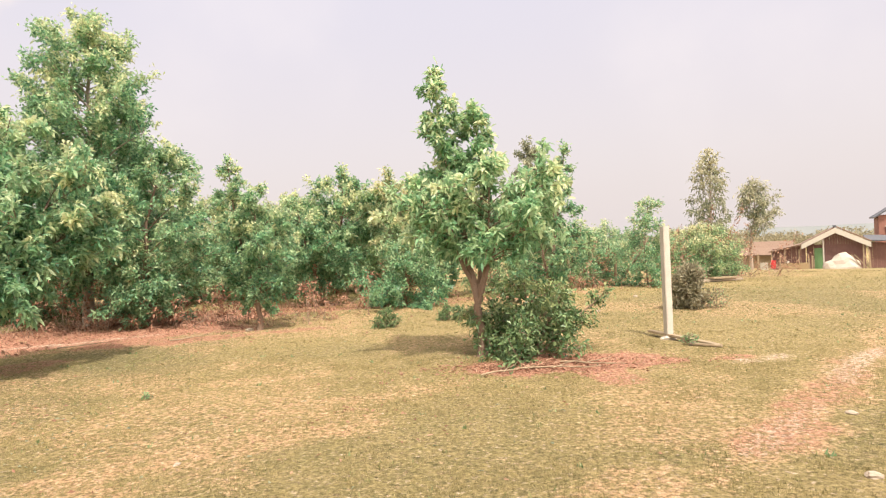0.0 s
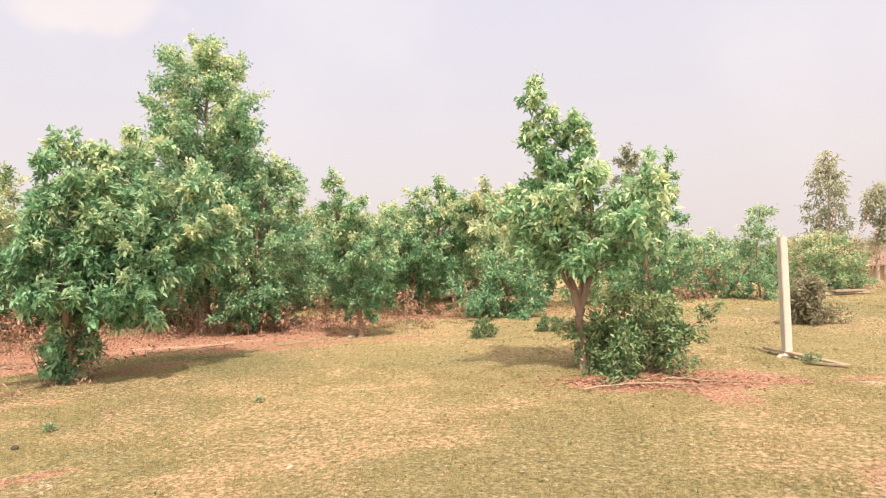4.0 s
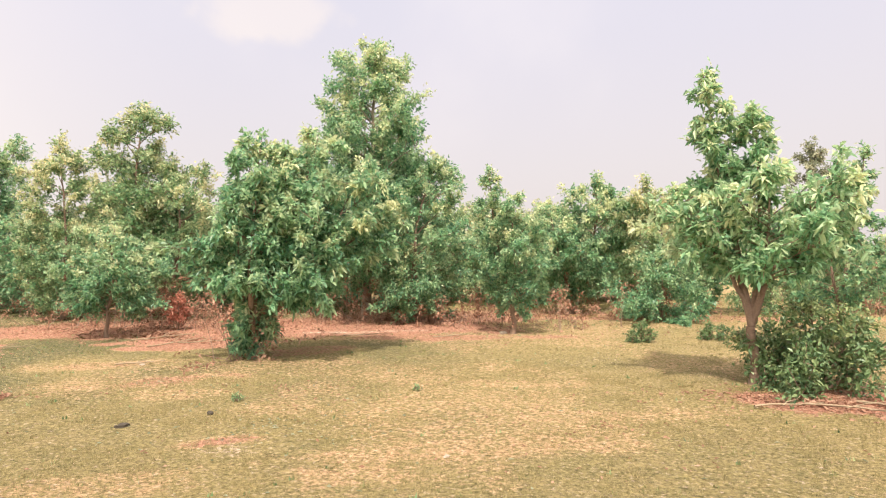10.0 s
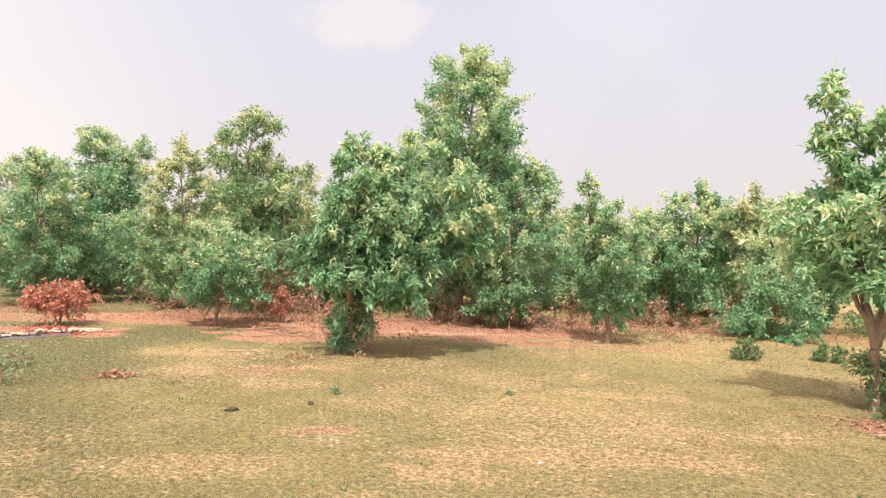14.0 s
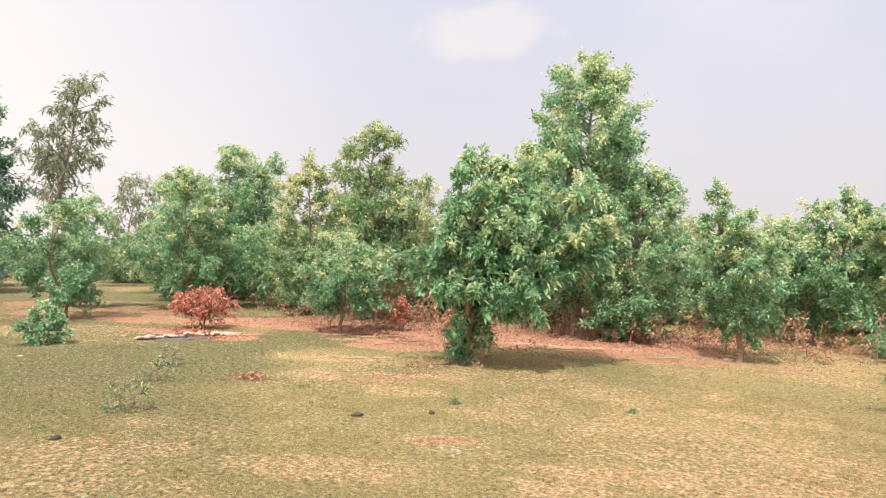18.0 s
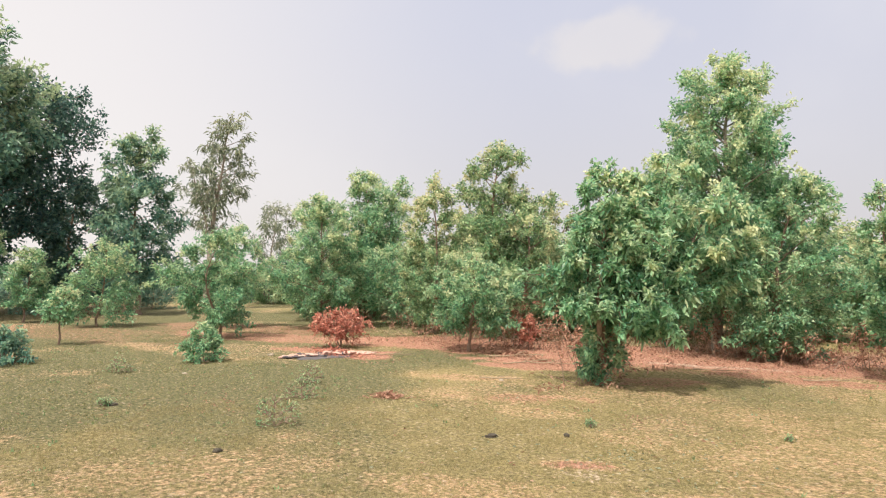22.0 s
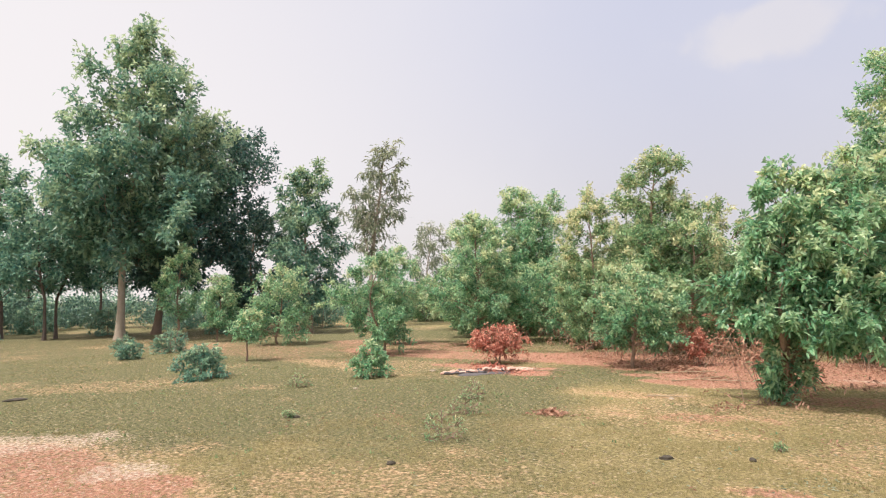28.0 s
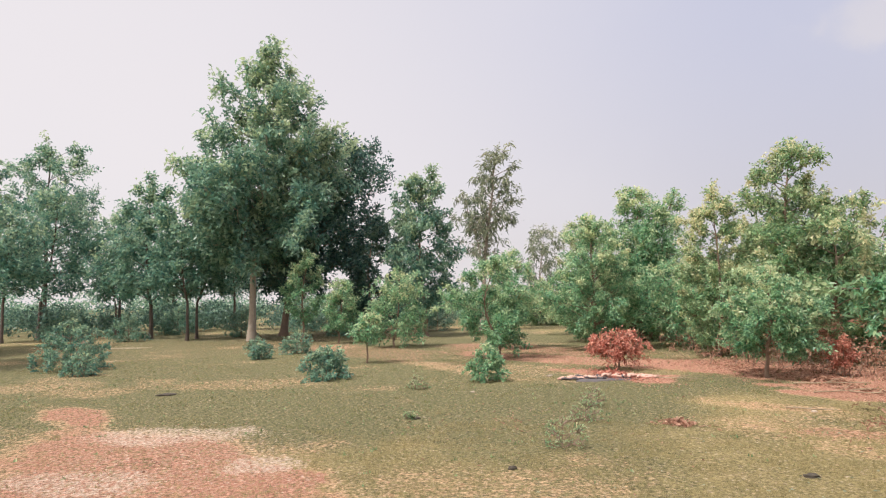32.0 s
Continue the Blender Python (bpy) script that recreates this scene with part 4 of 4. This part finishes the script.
def far_wood(name, a0, a1, r0, r1, tall, count, seed, tone, label):
    """A distant belt of trees: rounded, uneven crowns of coarse leaf clumps."""
    rng = np.random.default_rng(seed)
    n = count
    a, r = np.radians(rng.uniform(a0, a1, n)), rng.uniform(r0, r1, n)
    x, y = -r * np.sin(a), r * np.cos(a)
    z0, h, w = lie(x, y), tall * rng.uniform(0.45, 1.15, n), tall * rng.uniform(0.4, 0.8, n)
    per = 260
    d = rng.normal(size=(n, per, 3))
    d /= np.linalg.norm(d, axis=2)[:, :, None]
    d *= rng.uniform(0.55, 1.0, (n, per, 1))
    pos = np.stack([x, y, z0 + h * 0.52], 1)[:, None] + d * np.stack([w, w, h * 0.5], 1)[:, None]
    pos = pos.reshape(-1, 3)
    me = leaf_mesh(name, rng, pos, rng.normal(size=pos.shape), tall * 0.11, tall * 0.07, LEAF[tone], rng.uniform(0, 0.5, len(pos)))
    tagged(new(name, me), label, "far trees", kind="stuff")


# this belt's haze is in its pale leaf tone, not in the air
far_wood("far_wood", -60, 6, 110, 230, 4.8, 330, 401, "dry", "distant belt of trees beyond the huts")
far_wood("far_wood", 62, 125, 75, 140, 3.6, 120, 402, "deep", "distant belt of trees and scrub")
far_wood("far_wood", 4, 64, 60, 110, 4.0, 110, 403, "olive", "distant belt of trees behind the thicket")
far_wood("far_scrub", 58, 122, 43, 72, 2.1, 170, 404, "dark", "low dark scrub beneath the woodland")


# ---- small things on the meadow ----
STONE = surface("pale_stone", (0.30, 0.235, 0.18), (0.50, 0.42, 0.35), 14, 0.9, 0.5, 80)
ASH = surface("ash", (0.05, 0.045, 0.05), (0.16, 0.14, 0.15), 9, 0.95, 0.6, 50)
LOG = surface("split_log", (0.42, 0.22, 0.175), (0.72, 0.50, 0.42), 10, 0.85, 0.5, 60)
DUNG = surface("dry_dung", (0.035, 0.03, 0.025), (0.10, 0.08, 0.06), 20, 0.95, 0.6, 80)


def box(w, d, h, at=(0, 0, 0), bevel=0.01, turn=None):
    bm = bmesh.new()
    bmesh.ops.create_cube(bm, size=1)
    bmesh.ops.scale(bm, vec=(w, d, h), verts=bm.verts)
    if bevel:
        bmesh.ops.bevel(bm, geom=bm.edges[:], offset=bevel, segments=2, affect='EDGES')
    if turn is not None:
        bmesh.ops.transform(bm, matrix=pose(0, 0, 0, *turn), verts=bm.verts)
    bmesh.ops.translate(bm, vec=at, verts=bm.verts)
    return bm


def lump(rng, rx, ry, rz, level=2):
    bm = bmesh.new()
    bmesh.ops.create_icosphere(bm, subdivisions=level, radius=1)
    for v in bm.verts:
        k = 1 + 0.45 * noise.noise(v.co * 1.3 + Vector((rng.uniform(0, 50), 0, 0)) * 0 + Vector((rx * 90, ry * 70, rz * 50))) + 0.12 * noise.noise(v.co * 4)
        v.co = Vector((v.co.x * rx * k, v.co.y * ry * k, max(v.co.z * k, -0.4) * rz))
    return bm


def fence_post():
    x, y = 3.17, 9.06
    post = thing("concrete_post", x, y, float(lie(x, y)), "whitewashed square concrete post standing in grass", "post", rz=14)
    bm = bmesh.new()
    bmesh.ops.create_cube(bm, size=1)
    bmesh.ops.subdivide_edges(bm, edges=[e for e in bm.edges if abs(e.verts[0].co.z - e.verts[1].co.z) > 0.5], cuts=9)
    bmesh.ops.scale(bm, vec=(0.1, 0.1, 1.74), verts=bm.verts)
    bmesh.ops.translate(bm, vec=(0, 0, 0.735), verts=bm.verts)
    for v in bm.verts:
        v.co.x += 0.004 * noise.noise(v.co * 5)
        v.co.y += 0.004 * noise.noise(v.co * 5 + Vector((9, 0, 0)))
    bmesh.ops.bevel(bm, geom=[e for e in bm.edges if len(e.link_faces) == 2 and e.calc_face_angle(0) > 1], offset=0.007, segments=2, affect='EDGES')
    part("shaft", bm, CONCRETE, post)
    foot = lump(random.Random(2), 0.12, 0.10, 0.05)
    part("footing", foot, CONCRETE, post, "rough lump of spilt concrete")
    plank = thing("plank", 3.27, 8.8, float(lie(3.27, 8.8)) + 0.05, "pale weathered plank lying at a post's foot", "plank", rz=-66)
    part("board", box(1.3, 0.09, 0.035, (0.0, 0, 0.0), 0.006, (0, 2, 0)), WOOD_GREY, plank)
    stub = thing("stick", 3.38, 8.3, float(lie(3.38, 8.3)) + 0.02, "short pale split stick on the grass", "stick", rz=-40)
    part("wood", box(0.42, 0.05, 0.03, (0, 0, 0), 0.008), WOOD_GREY, stub)


fence_post()

srng = random.Random(5)
for x, y, r in [(-3.78, 12.2, 0.09), (-2.06, 4.72, 0.035), (3.0, 12.5, 0.06), (4.5, 15.0, 0.08), (3.3, 5.2, 0.05), (-9.9, 1.6, 0.04), (-8.0, 7.2, 0.05), (-12.0, 3.3, 0.05), (2.6, 3.9, 0.06),
                (-13.6, 5.6, 0.07), (-16.0, 8.6, 0.08)]:
    s = thing("stone", x, y, float(lie(x, y)) + r * 0.12, "small pale stone lying in dry grass", "stone", "loose stones", rz=srng.uniform(0, 360))
    part("rock", lump(srng, r, r * 0.7, r * 0.45, 2), STONE, s)
for x, y, r in [(-5.39, 4.54, 0.07), (-14.1, -2.4, 0.2), (-4.9, 5.2, 0.04), (-9.83, 1.7, 0.09), (2.0, 10.2, 0.05), (-7.0, -3.3, 0.05), (5.6, 13.6, 0.06), (-6.6, 2.0, 0.05)]:
    s = thing("dung", x, y, float(lie(x, y)) + 0.01, "dark dried dung on the grass", "dung", "dung", rz=srng.uniform(0, 360))
    part("clod", lump(srng, r, r * 0.6, 0.03, 2), DUNG, s)


def log_pile(x, y):
    """Half-burnt split logs on a bed of ash."""
    z = float(lie(x, y))
    bed = thing("ash_bed", x + 0.15, y - 0.15, z, "grey bed of ash from a burnt fire", "ash", rz=80)
    part("ash", lump(random.Random(9), 0.62, 0.3, 0.02, 3), ASH, bed)
    lrng = random.Random(14)
    for k in range(52):
        u = lrng.uniform(-1, 1)
        log = thing("log", x + u * 0.2 + lrng.uniform(-0.16, 0.16), y + u * 0.95, z + lrng.uniform(0.03, 0.09) * (1.2 - abs(u)), "pale half-burnt split log on ash", "log", "burnt logs", rz=lrng.uniform(10, 160))
        n, fat = lrng.uniform(0.1, 0.42), lrng.uniform(0.4, 0.85)
        v, f = tube([(-n / 2, 0, 0), (-n / 6, 0.01, 0.012), (n / 6, -0.01, 0.0), (n / 2, 0.012, 0.01)], [0.03 * fat, 0.045 * fat, 0.036 * fat, 0.022 * fat], 6)
        me = mesh_from("wood", v, f, LOG, True)
        bm = bmesh.new()
        bm.from_mesh(me)
        bmesh.ops.holes_fill(bm, edges=bm.edges)
        part("wood", bm, LOG if k % 4 else ASH, log)


log_pile(-12.7, 6.55)
fallen_leaves("leaf_heap", -7.98, 4.92, 0.34, 0.2, 240, "brown", 0.09, 260, "small heap of brown dead leaves", 0.05)
fallen_leaves("leaf_heap", -13.1, 6.9, 1.0, 0.4, 500, "red", 0.12, 261, "scorched red leaves beside burnt logs", 0.08)
fallen_leaves("leaf_heap", -10.6, 9.9, 0.9, 0.4, 420, "brown", 0.12, 262, "red-brown dead leaves under withered bushes", 0.1)
for k, (x, y, n, rz) in enumerate([(-8.03, 7.19, 0.7, 30), (-9.2, 9.1, 1.1, 75), (-8.8, 9.3, 0.9, 20), (-10.0, 9.6, 1.2, 50), (1.3, 7.35, 0.9, -20), (0.7, 7.3, 0.7, 15), (1.7, 7.5, 0.8, -35), (-6.3, 11.0, 0.8, 20), (-4.6, 11.4, 0.7, 40), (-11.8, 7.6, 0.9, 30)]):
    twig = thing("fallen_branch", x, y, float(lie(x, y)) + 0.03, "bare dry fallen branch on the ground", "branch", "fallen branches", rz=rz)
    for j, (a, b) in enumerate((((-0.5, 0, 0), (0.5, 0.05, 0.03)), ((-0.1, 0.01, 0.01), (0.25, 0.22, 0.09)), ((0.12, 0.02, 0.02), (0.42, -0.16, 0.06)))):
        s = np.linspace(0, 1, 5)[:, None]
        line = (np.array(a) * (1 - s) + np.array(b) * s) * n + np.sin(s * 9 + k) * np.array([0, 0.02, 0.004])
        part("stem" if j == 0 else "side_shoot", mesh_from("stem", *tube(line, (0.014 if j == 0 else 0.008) * (1 - 0.7 * s[:, 0]), 5), WOOD_GREY, True), None, twig)

# ---- old wire fence ----
for k, (x, y, h, lean) in enumerate([(4.85, 18.0, 0.95, 2), (3.6, 18.0, 0.9, -4), (2.3, 17.4, 0.9, 3), (8.9, 20.5, 1.3, -5), (10.6, 24.0, 1.2, 4), (4.9, 18.3, 1.2, 38)]):
    p = thing("fence_stake", x, y, float(lie(x, y)), "rough grey wooden fence stake", "stake", "fence stakes")
    v = np.linspace(0, 1, 5)[:, None]
    line = np.array([0, 0, -0.1]) + np.array([math.sin(radians(lean)), 0, math.cos(radians(lean))]) * (h + 0.1) * v
    part("stake", mesh_from("stake", *tube(line, np.array([0.045, 0.042, 0.04, 0.038, 0.03]), 7), WOOD_GREY, True), None, p)
w = thing("board_stack", 7.75, 17.9, float(lie(7.75, 17.9)) + 0.03, "two pale boards lying in the grass", "board", rz=12)
part("board", box(1.3, 0.35, 0.05, (0, 0, 0.02), 0.01), STONE, w)
part("board", box(1.0, 0.25, 0.05, (0.1, -0.1, 0.08), 0.01, (0, 2, 8)), WOOD_GREY, w)

# ---- huts beyond the meadow ----
ROOF = surface("old_tiles", (0.14, 0.09, 0.07), (0.29, 0.20, 0.155), 5, 0.9, 0.6, 30)
PLANKS = surface("red_brown_planks", (0.115, 0.06, 0.055), (0.25, 0.14, 0.125), 6, 0.85, 0.4, 40)
WHITE = surface("white_board", (0.42, 0.39, 0.35), (0.60, 0.57, 0.52), 4, 0.7, 0.2, 40)
GREEN_PAINT = surface("green_paint", (0.10, 0.21, 0.09), (0.18, 0.33, 0.15), 6, 0.6, 0.2, 40)
BRICK = surface("red_brick", (0.25, 0.115, 0.09), (0.40, 0.20, 0.16), 7, 0.9, 0.4, 30)
SLATE = surface("dark_roof", (0.06, 0.065, 0.08), (0.15, 0.155, 0.18), 5, 0.7, 0.3, 30)
RED_CLOTH = surface("red_cloth", (0.50, 0.03, 0.04), (0.66, 0.07, 0.08), 8, 0.9, 0.3, 60)
PALE_SAND = surface("pale_heap", (0.36, 0.31, 0.27), (0.52, 0.47, 0.42), 5, 0.95, 0.5, 40)
STRAW_MAT = surface("straw_mat", (0.26, 0.19, 0.11), (0.45, 0.34, 0.21), 7, 0.95, 0.6, 30)
# near-black colour that stands for the shade inside a window opening
DARK = surface("dark_inside", (0.02, 0.018, 0.016), (0.05, 0.045, 0.04), 6, 0.95, 0.1, 30)


def slab(points, thick):
    """A flat panel through four corners, with thickness."""
    bm = bmesh.new()
    v = [bm.verts.new(p) for p in points]
    f = bm.faces.new(v)
    n = (Vector(points[1]) - Vector(points[0])).cross(Vector(points[3]) - Vector(points[0])).normalized() * thick
    e = bmesh.ops.extrude_face_region(bm, geom=[f])
    bmesh.ops.translate(bm, vec=n, verts=[g for g in e["geom"] if isinstance(g, bmesh.types.BMVert)])
    bmesh.ops.recalc_face_normals(bm, faces=bm.faces[:])
    return bm


def plank_wall(parent, x0, x1, y, z0, tops, mat, step=0.2):
    """Upright planks side by side, each its own piece; tops gives the height at x."""
    n = max(1, round((x1 - x0) / step))
    for i in range(n):
        a, b = x0 + (x1 - x0) * i / n, x0 + (x1 - x0) * (i + 1) / n
        h = tops((a + b) / 2)
        part("plank", box(b - a - 0.012, 0.03 + 0.012 * (i % 3), h - z0, ((a + b) / 2, y, (z0 + h) / 2), 0), mat, parent)


def huts():
    hx, hy = 34.0, 55.0
    z = float(lie(hx, hy)) - 0.05
    turn = -31                      # the gable faces the meadow
    # gabled hut; local x along the gable, y away from the meadow
    hut = thing("timber_hut", hx, hy, z, "red-brown timber hut with a pale gable board and tiled roof", "hut", rz=turn)
    hut.scale = (1.0, 1.0, 1.14)
    wall = part("gable_wall", box(4.2, 0.08, 2.0, (0.05, 0.10, 1.0), 0), PLANKS, hut)
    plank_wall(wall, -1.0, 2.1, 0.0, 0.05, lambda x: 3.05 - 0.42 * abs(x), PLANKS)
    plank_wall(wall, -2.1, -1.6, 0.0, 0.05, lambda x: 3.05 - 0.42 * abs(x), PLANKS)
    part("side_wall", box(0.08, 5.0, 2.1, (2.15, 2.6, 1.05), 0), PLANKS, hut)
    part("side_wall", box(0.08, 5.0, 2.1, (-2.15, 2.6, 1.05), 0), PLANKS, hut)
    for s in (-1, 1):
        part("roof_slope", slab([(0, -0.6, 3.32), (s * 2.6, -0.6, 2.12), (s * 2.6, 5.4, 2.12), (0, 5.4, 3.32)], 0.09), ROOF, hut)
        part("gable_board", slab([(0, -0.66, 3.26), (s * 2.55, -0.66, 2.10), (s * 2.55, -0.66, 1.72), (0, -0.66, 2.86)], 0.05), WHITE, hut, "pale painted gable board")
    part("ridge_cap", box(0.22, 6.1, 0.14, (0, 2.4, 3.36), 0.03), SLATE, hut)
    door = part("door", box(0.62, 0.05, 1.72, (-1.28, -0.04, 0.88), 0.01), GREEN_PAINT, hut, "green painted door")
    part("door_frame", box(0.07, 0.09, 1.85, (-0.92, -0.05, 0.93), 0.01), WHITE, door)
    part("door_frame", box(0.07, 0.09, 1.85, (-1.64, -0.05, 0.93), 0.01), WOOD_GREY, door)
    for x, h in ((-0.9, 2.4), (2.0, 2.2)):
        part("porch_post", box(0.11, 0.11, h, (x, -0.5, h / 2), 0.01), WHITE if x < 0 else WOOD_GREY, hut)
    # lean-to on its one side
    leanto = thing("lean_to_shed", hx - 3.5 * math.cos(radians(turn)), hy - 3.5 * math.sin(radians(turn)), z, "low lean-to shed of dark planks with a sloping roof", "shed", rz=turn)
    leanto.scale = (1.25, 1.0, 1.2)
    plank_wall(leanto, -1.1, 1.0, 0.0, 0.02, lambda x: 1.65 + 0.28 * (x + 1.1) / 2.1, PLANKS, 0.3)
    part("roof_slope", slab([(1.2, -0.5, 2.12), (-1.35, -0.5, 1.5), (-1.35, 3.0, 1.5), (1.2, 3.0, 2.12)], 0.08), ROOF, leanto)
    part("side_wall", box(0.06, 2.8, 1.5, (-1.15, 1.4, 0.75), 0), PLANKS, leanto)
    for x in (-1.15, -0.3, 0.6):
        part("post", box(0.09, 0.09, 1.6, (x, -0.35, 0.8), 0.01), WOOD_GREY, leanto)

    def spot(lx, ly):
        c, s = math.cos(radians(turn)), math.sin(radians(turn))
        return hx + lx * c - ly * s, hy + lx * s + ly * c

    def put(name, lx, ly, label, category, group="", rz=0.0, lift=0.0):
        x, y = spot(lx, ly)
        return thing(name, x, y, float(lie(x, y)) + lift, label, category, group, turn + rz)

    # right wing with its own low roof
    wing = put("timber_wing", 4.2, 0.6, "dark plank wing of a hut under a low roof", "shed")
    plank_wall(wing, -1.8, 2.6, 0.0, 0.0, lambda x: 2.2 - 0.06 * x, PLANKS, 0.3)
    part("roof_slope", slab([(-2.0, -0.6, 2.45), (2.9, -0.6, 2.15), (2.9, 3.6, 2.5), (-2.0, 3.6, 2.8)], 0.09), SLATE, wing)
    # pale sand heap with planks leaning on it
    heap = put("sand_heap", 0.55, -1.6, "large rounded pale heap before a hut", "heap")
    part("mound", lump(random.Random(3), 1.4, 0.9, 1.25, 3), PALE_SAND, heap)
    for k, (lx, tilt) in enumerate(((1.5, 38), (1.8, 32), (2.2, 50))):
        leaning = put("leaning_pole", lx, -2.2, "grey pole leaning on a heap", "pole", "leaning poles")
        part("pole", box(0.07, 0.07, 1.7, (0, 0, 0.68), 0.01, (0, tilt - 70, 0)), WOOD_GREY, leaning)
    for lx, ly, h in ((-6.0, -1.0, 1.6), (-4.2, -1.5, 1.55), (2.35, -2.0, 1.75), (4.6, -1.2, 1.9), (-2.0, -1.4, 1.45), (-1.75, -1.5, 1.3)):
        stake = put("yard_post", lx, ly, "pale wooden post standing before the huts", "post", "yard posts")
        part("post", box(0.13, 0.13, h + 0.1, (0, 0, h / 2 - 0.05), 0.02, (0, 3 * math.sin(lx * 7), 0)), WOOD_GREY, stake)
    cloth = put("red_cloth", -4.75, -1.2, "bright red cloth hung by the shed", "cloth")
    bm = box(0.42, 0.1, 0.75, (0, 0, 0.6), 0.04)
    part("fabric", bm, RED_CLOTH, cloth)
    tank = put("white_board", -5.5, -1.1, "white board leaning by a post", "board")
    part("panel", box(0.62, 0.06, 0.75, (0, 0, 0.42), 0.01, (8, 0, 0)), WHITE, tank)
    for k, lx in enumerate((-3.9, -3.35, -2.8, -2.3)):
        mat = put("straw_mat", lx, -1.5, "woven straw mat standing in a row", "mat", "straw mats")
        part("weave", box(0.52, 0.06, 0.72 + 0.08 * (k % 2), (0, 0, 0.34), 0.02, (0, 2 * (k % 3) - 2, 0)), STRAW_MAT, mat)
    pail = put("white_pail", -3.6, -1.45, "small white pail above straw", "pail", lift=0.7)
    part("pail", box(0.2, 0.2, 0.22, (0, 0, 0.1), 0.05), WHITE, pail)
    # brick house behind, at the edge
    house = put("brick_house", 4.5, 6.0, "red brick house with a dark sloping roof", "house")
    part("wall", box(5.0, 6.0, 4.7, (1.5, 3.0, 2.35), 0.02), BRICK, house)
    # no opening: a panel on the solid wall, the room's shade painted on
    win = part("window", box(0.7, 0.1, 1.0, (-0.1, -0.02, 3.1), 0.01), DARK, house, "dark unglazed window")
    part("window_frame", box(0.86, 0.06, 0.08, (-0.1, -0.06, 3.64), 0.01), WHITE, win)
    for s in (-1, 1):
        part("roof_slope", slab([(1.5, -0.4, 6.4), (1.5 + s * 2.9, -0.4, 4.5), (1.5 + s * 2.9, 6.4, 4.5), (1.5, 6.4, 6.4)], 0.12), SLATE, house)
    # far sheds behind the lean-to
    for k, (lx, ly, w2, h) in enumerate(((-6.8, 5.5, 3.4, 1.7), (-8.8, 8.0, 3.0, 1.6), (-5.4, 9.0, 3.2, 2.2))):
        shed = put("thatched_shed", lx, ly, "low shed with a brown thatched roof", "shed", "sheds")
        part("wall", box(w2, 2.4, h * 0.75, (0, 1.2, h * 0.375), 0.02), WOOD_GREY, shed)
        for s in (-1, 1):
            part("roof_slope", slab([(-w2 * 0.58, 1.2 + s * 1.6, h * 0.72), (w2 * 0.58, 1.2 + s * 1.6, h * 0.72), (w2 * 0.58, 1.2, h * 1.12), (-w2 * 0.58, 1.2, h * 1.12)], 0.12), ROOF, shed)
    # poles lying across the yard
    for lx, ly, n, rz in ((-3.0, -6.0, 3.2, -4), (2.0, -8.5, 4.5, -8), (6.0, -9.0, 2.6, 5)):
        pole = put("fallen_pole", lx, ly, "long pale pole lying on the grass", "pole", "fallen poles", rz, 0.05)
        part("pole", box(n, 0.14, 0.1, (0, 0, 0), 0.03), WOOD_GREY, pole)


huts()


# ---- far hills ----
def hills():
    # the haze of distance is put into this pale bluish-grey base colour
    m = surface("hazed_hill", (0.17, 0.19, 0.20), (0.23, 0.245, 0.25), 0.003, 1.0, 0.0, 0.02)
    a = np.radians(np.linspace(-75, 20, 160))
    r = 2100.0
    top = -38 + 30 * cloud2(np.degrees(a) + 200, a * 0, 14, 9, 4) * fade(20, -20, np.degrees(a))
    x, y = -r * np.sin(a), r * np.cos(a)
    rows = [np.stack([x * k, y * k, z], 1) for k, z in ((0.96, top * 0 - 60), (1.0, top), (1.12, top * 0 - 60))]
    v = np.concatenate(rows)
    i, j = np.meshgrid(np.arange(2), np.arange(159), indexing='ij')
    f = np.stack([i * 160 + j, i * 160 + j + 1, (i + 1) * 160 + j + 1, (i + 1) * 160 + j], -1).reshape(-1, 4)
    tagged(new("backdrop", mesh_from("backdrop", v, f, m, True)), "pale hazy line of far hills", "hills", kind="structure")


hills()
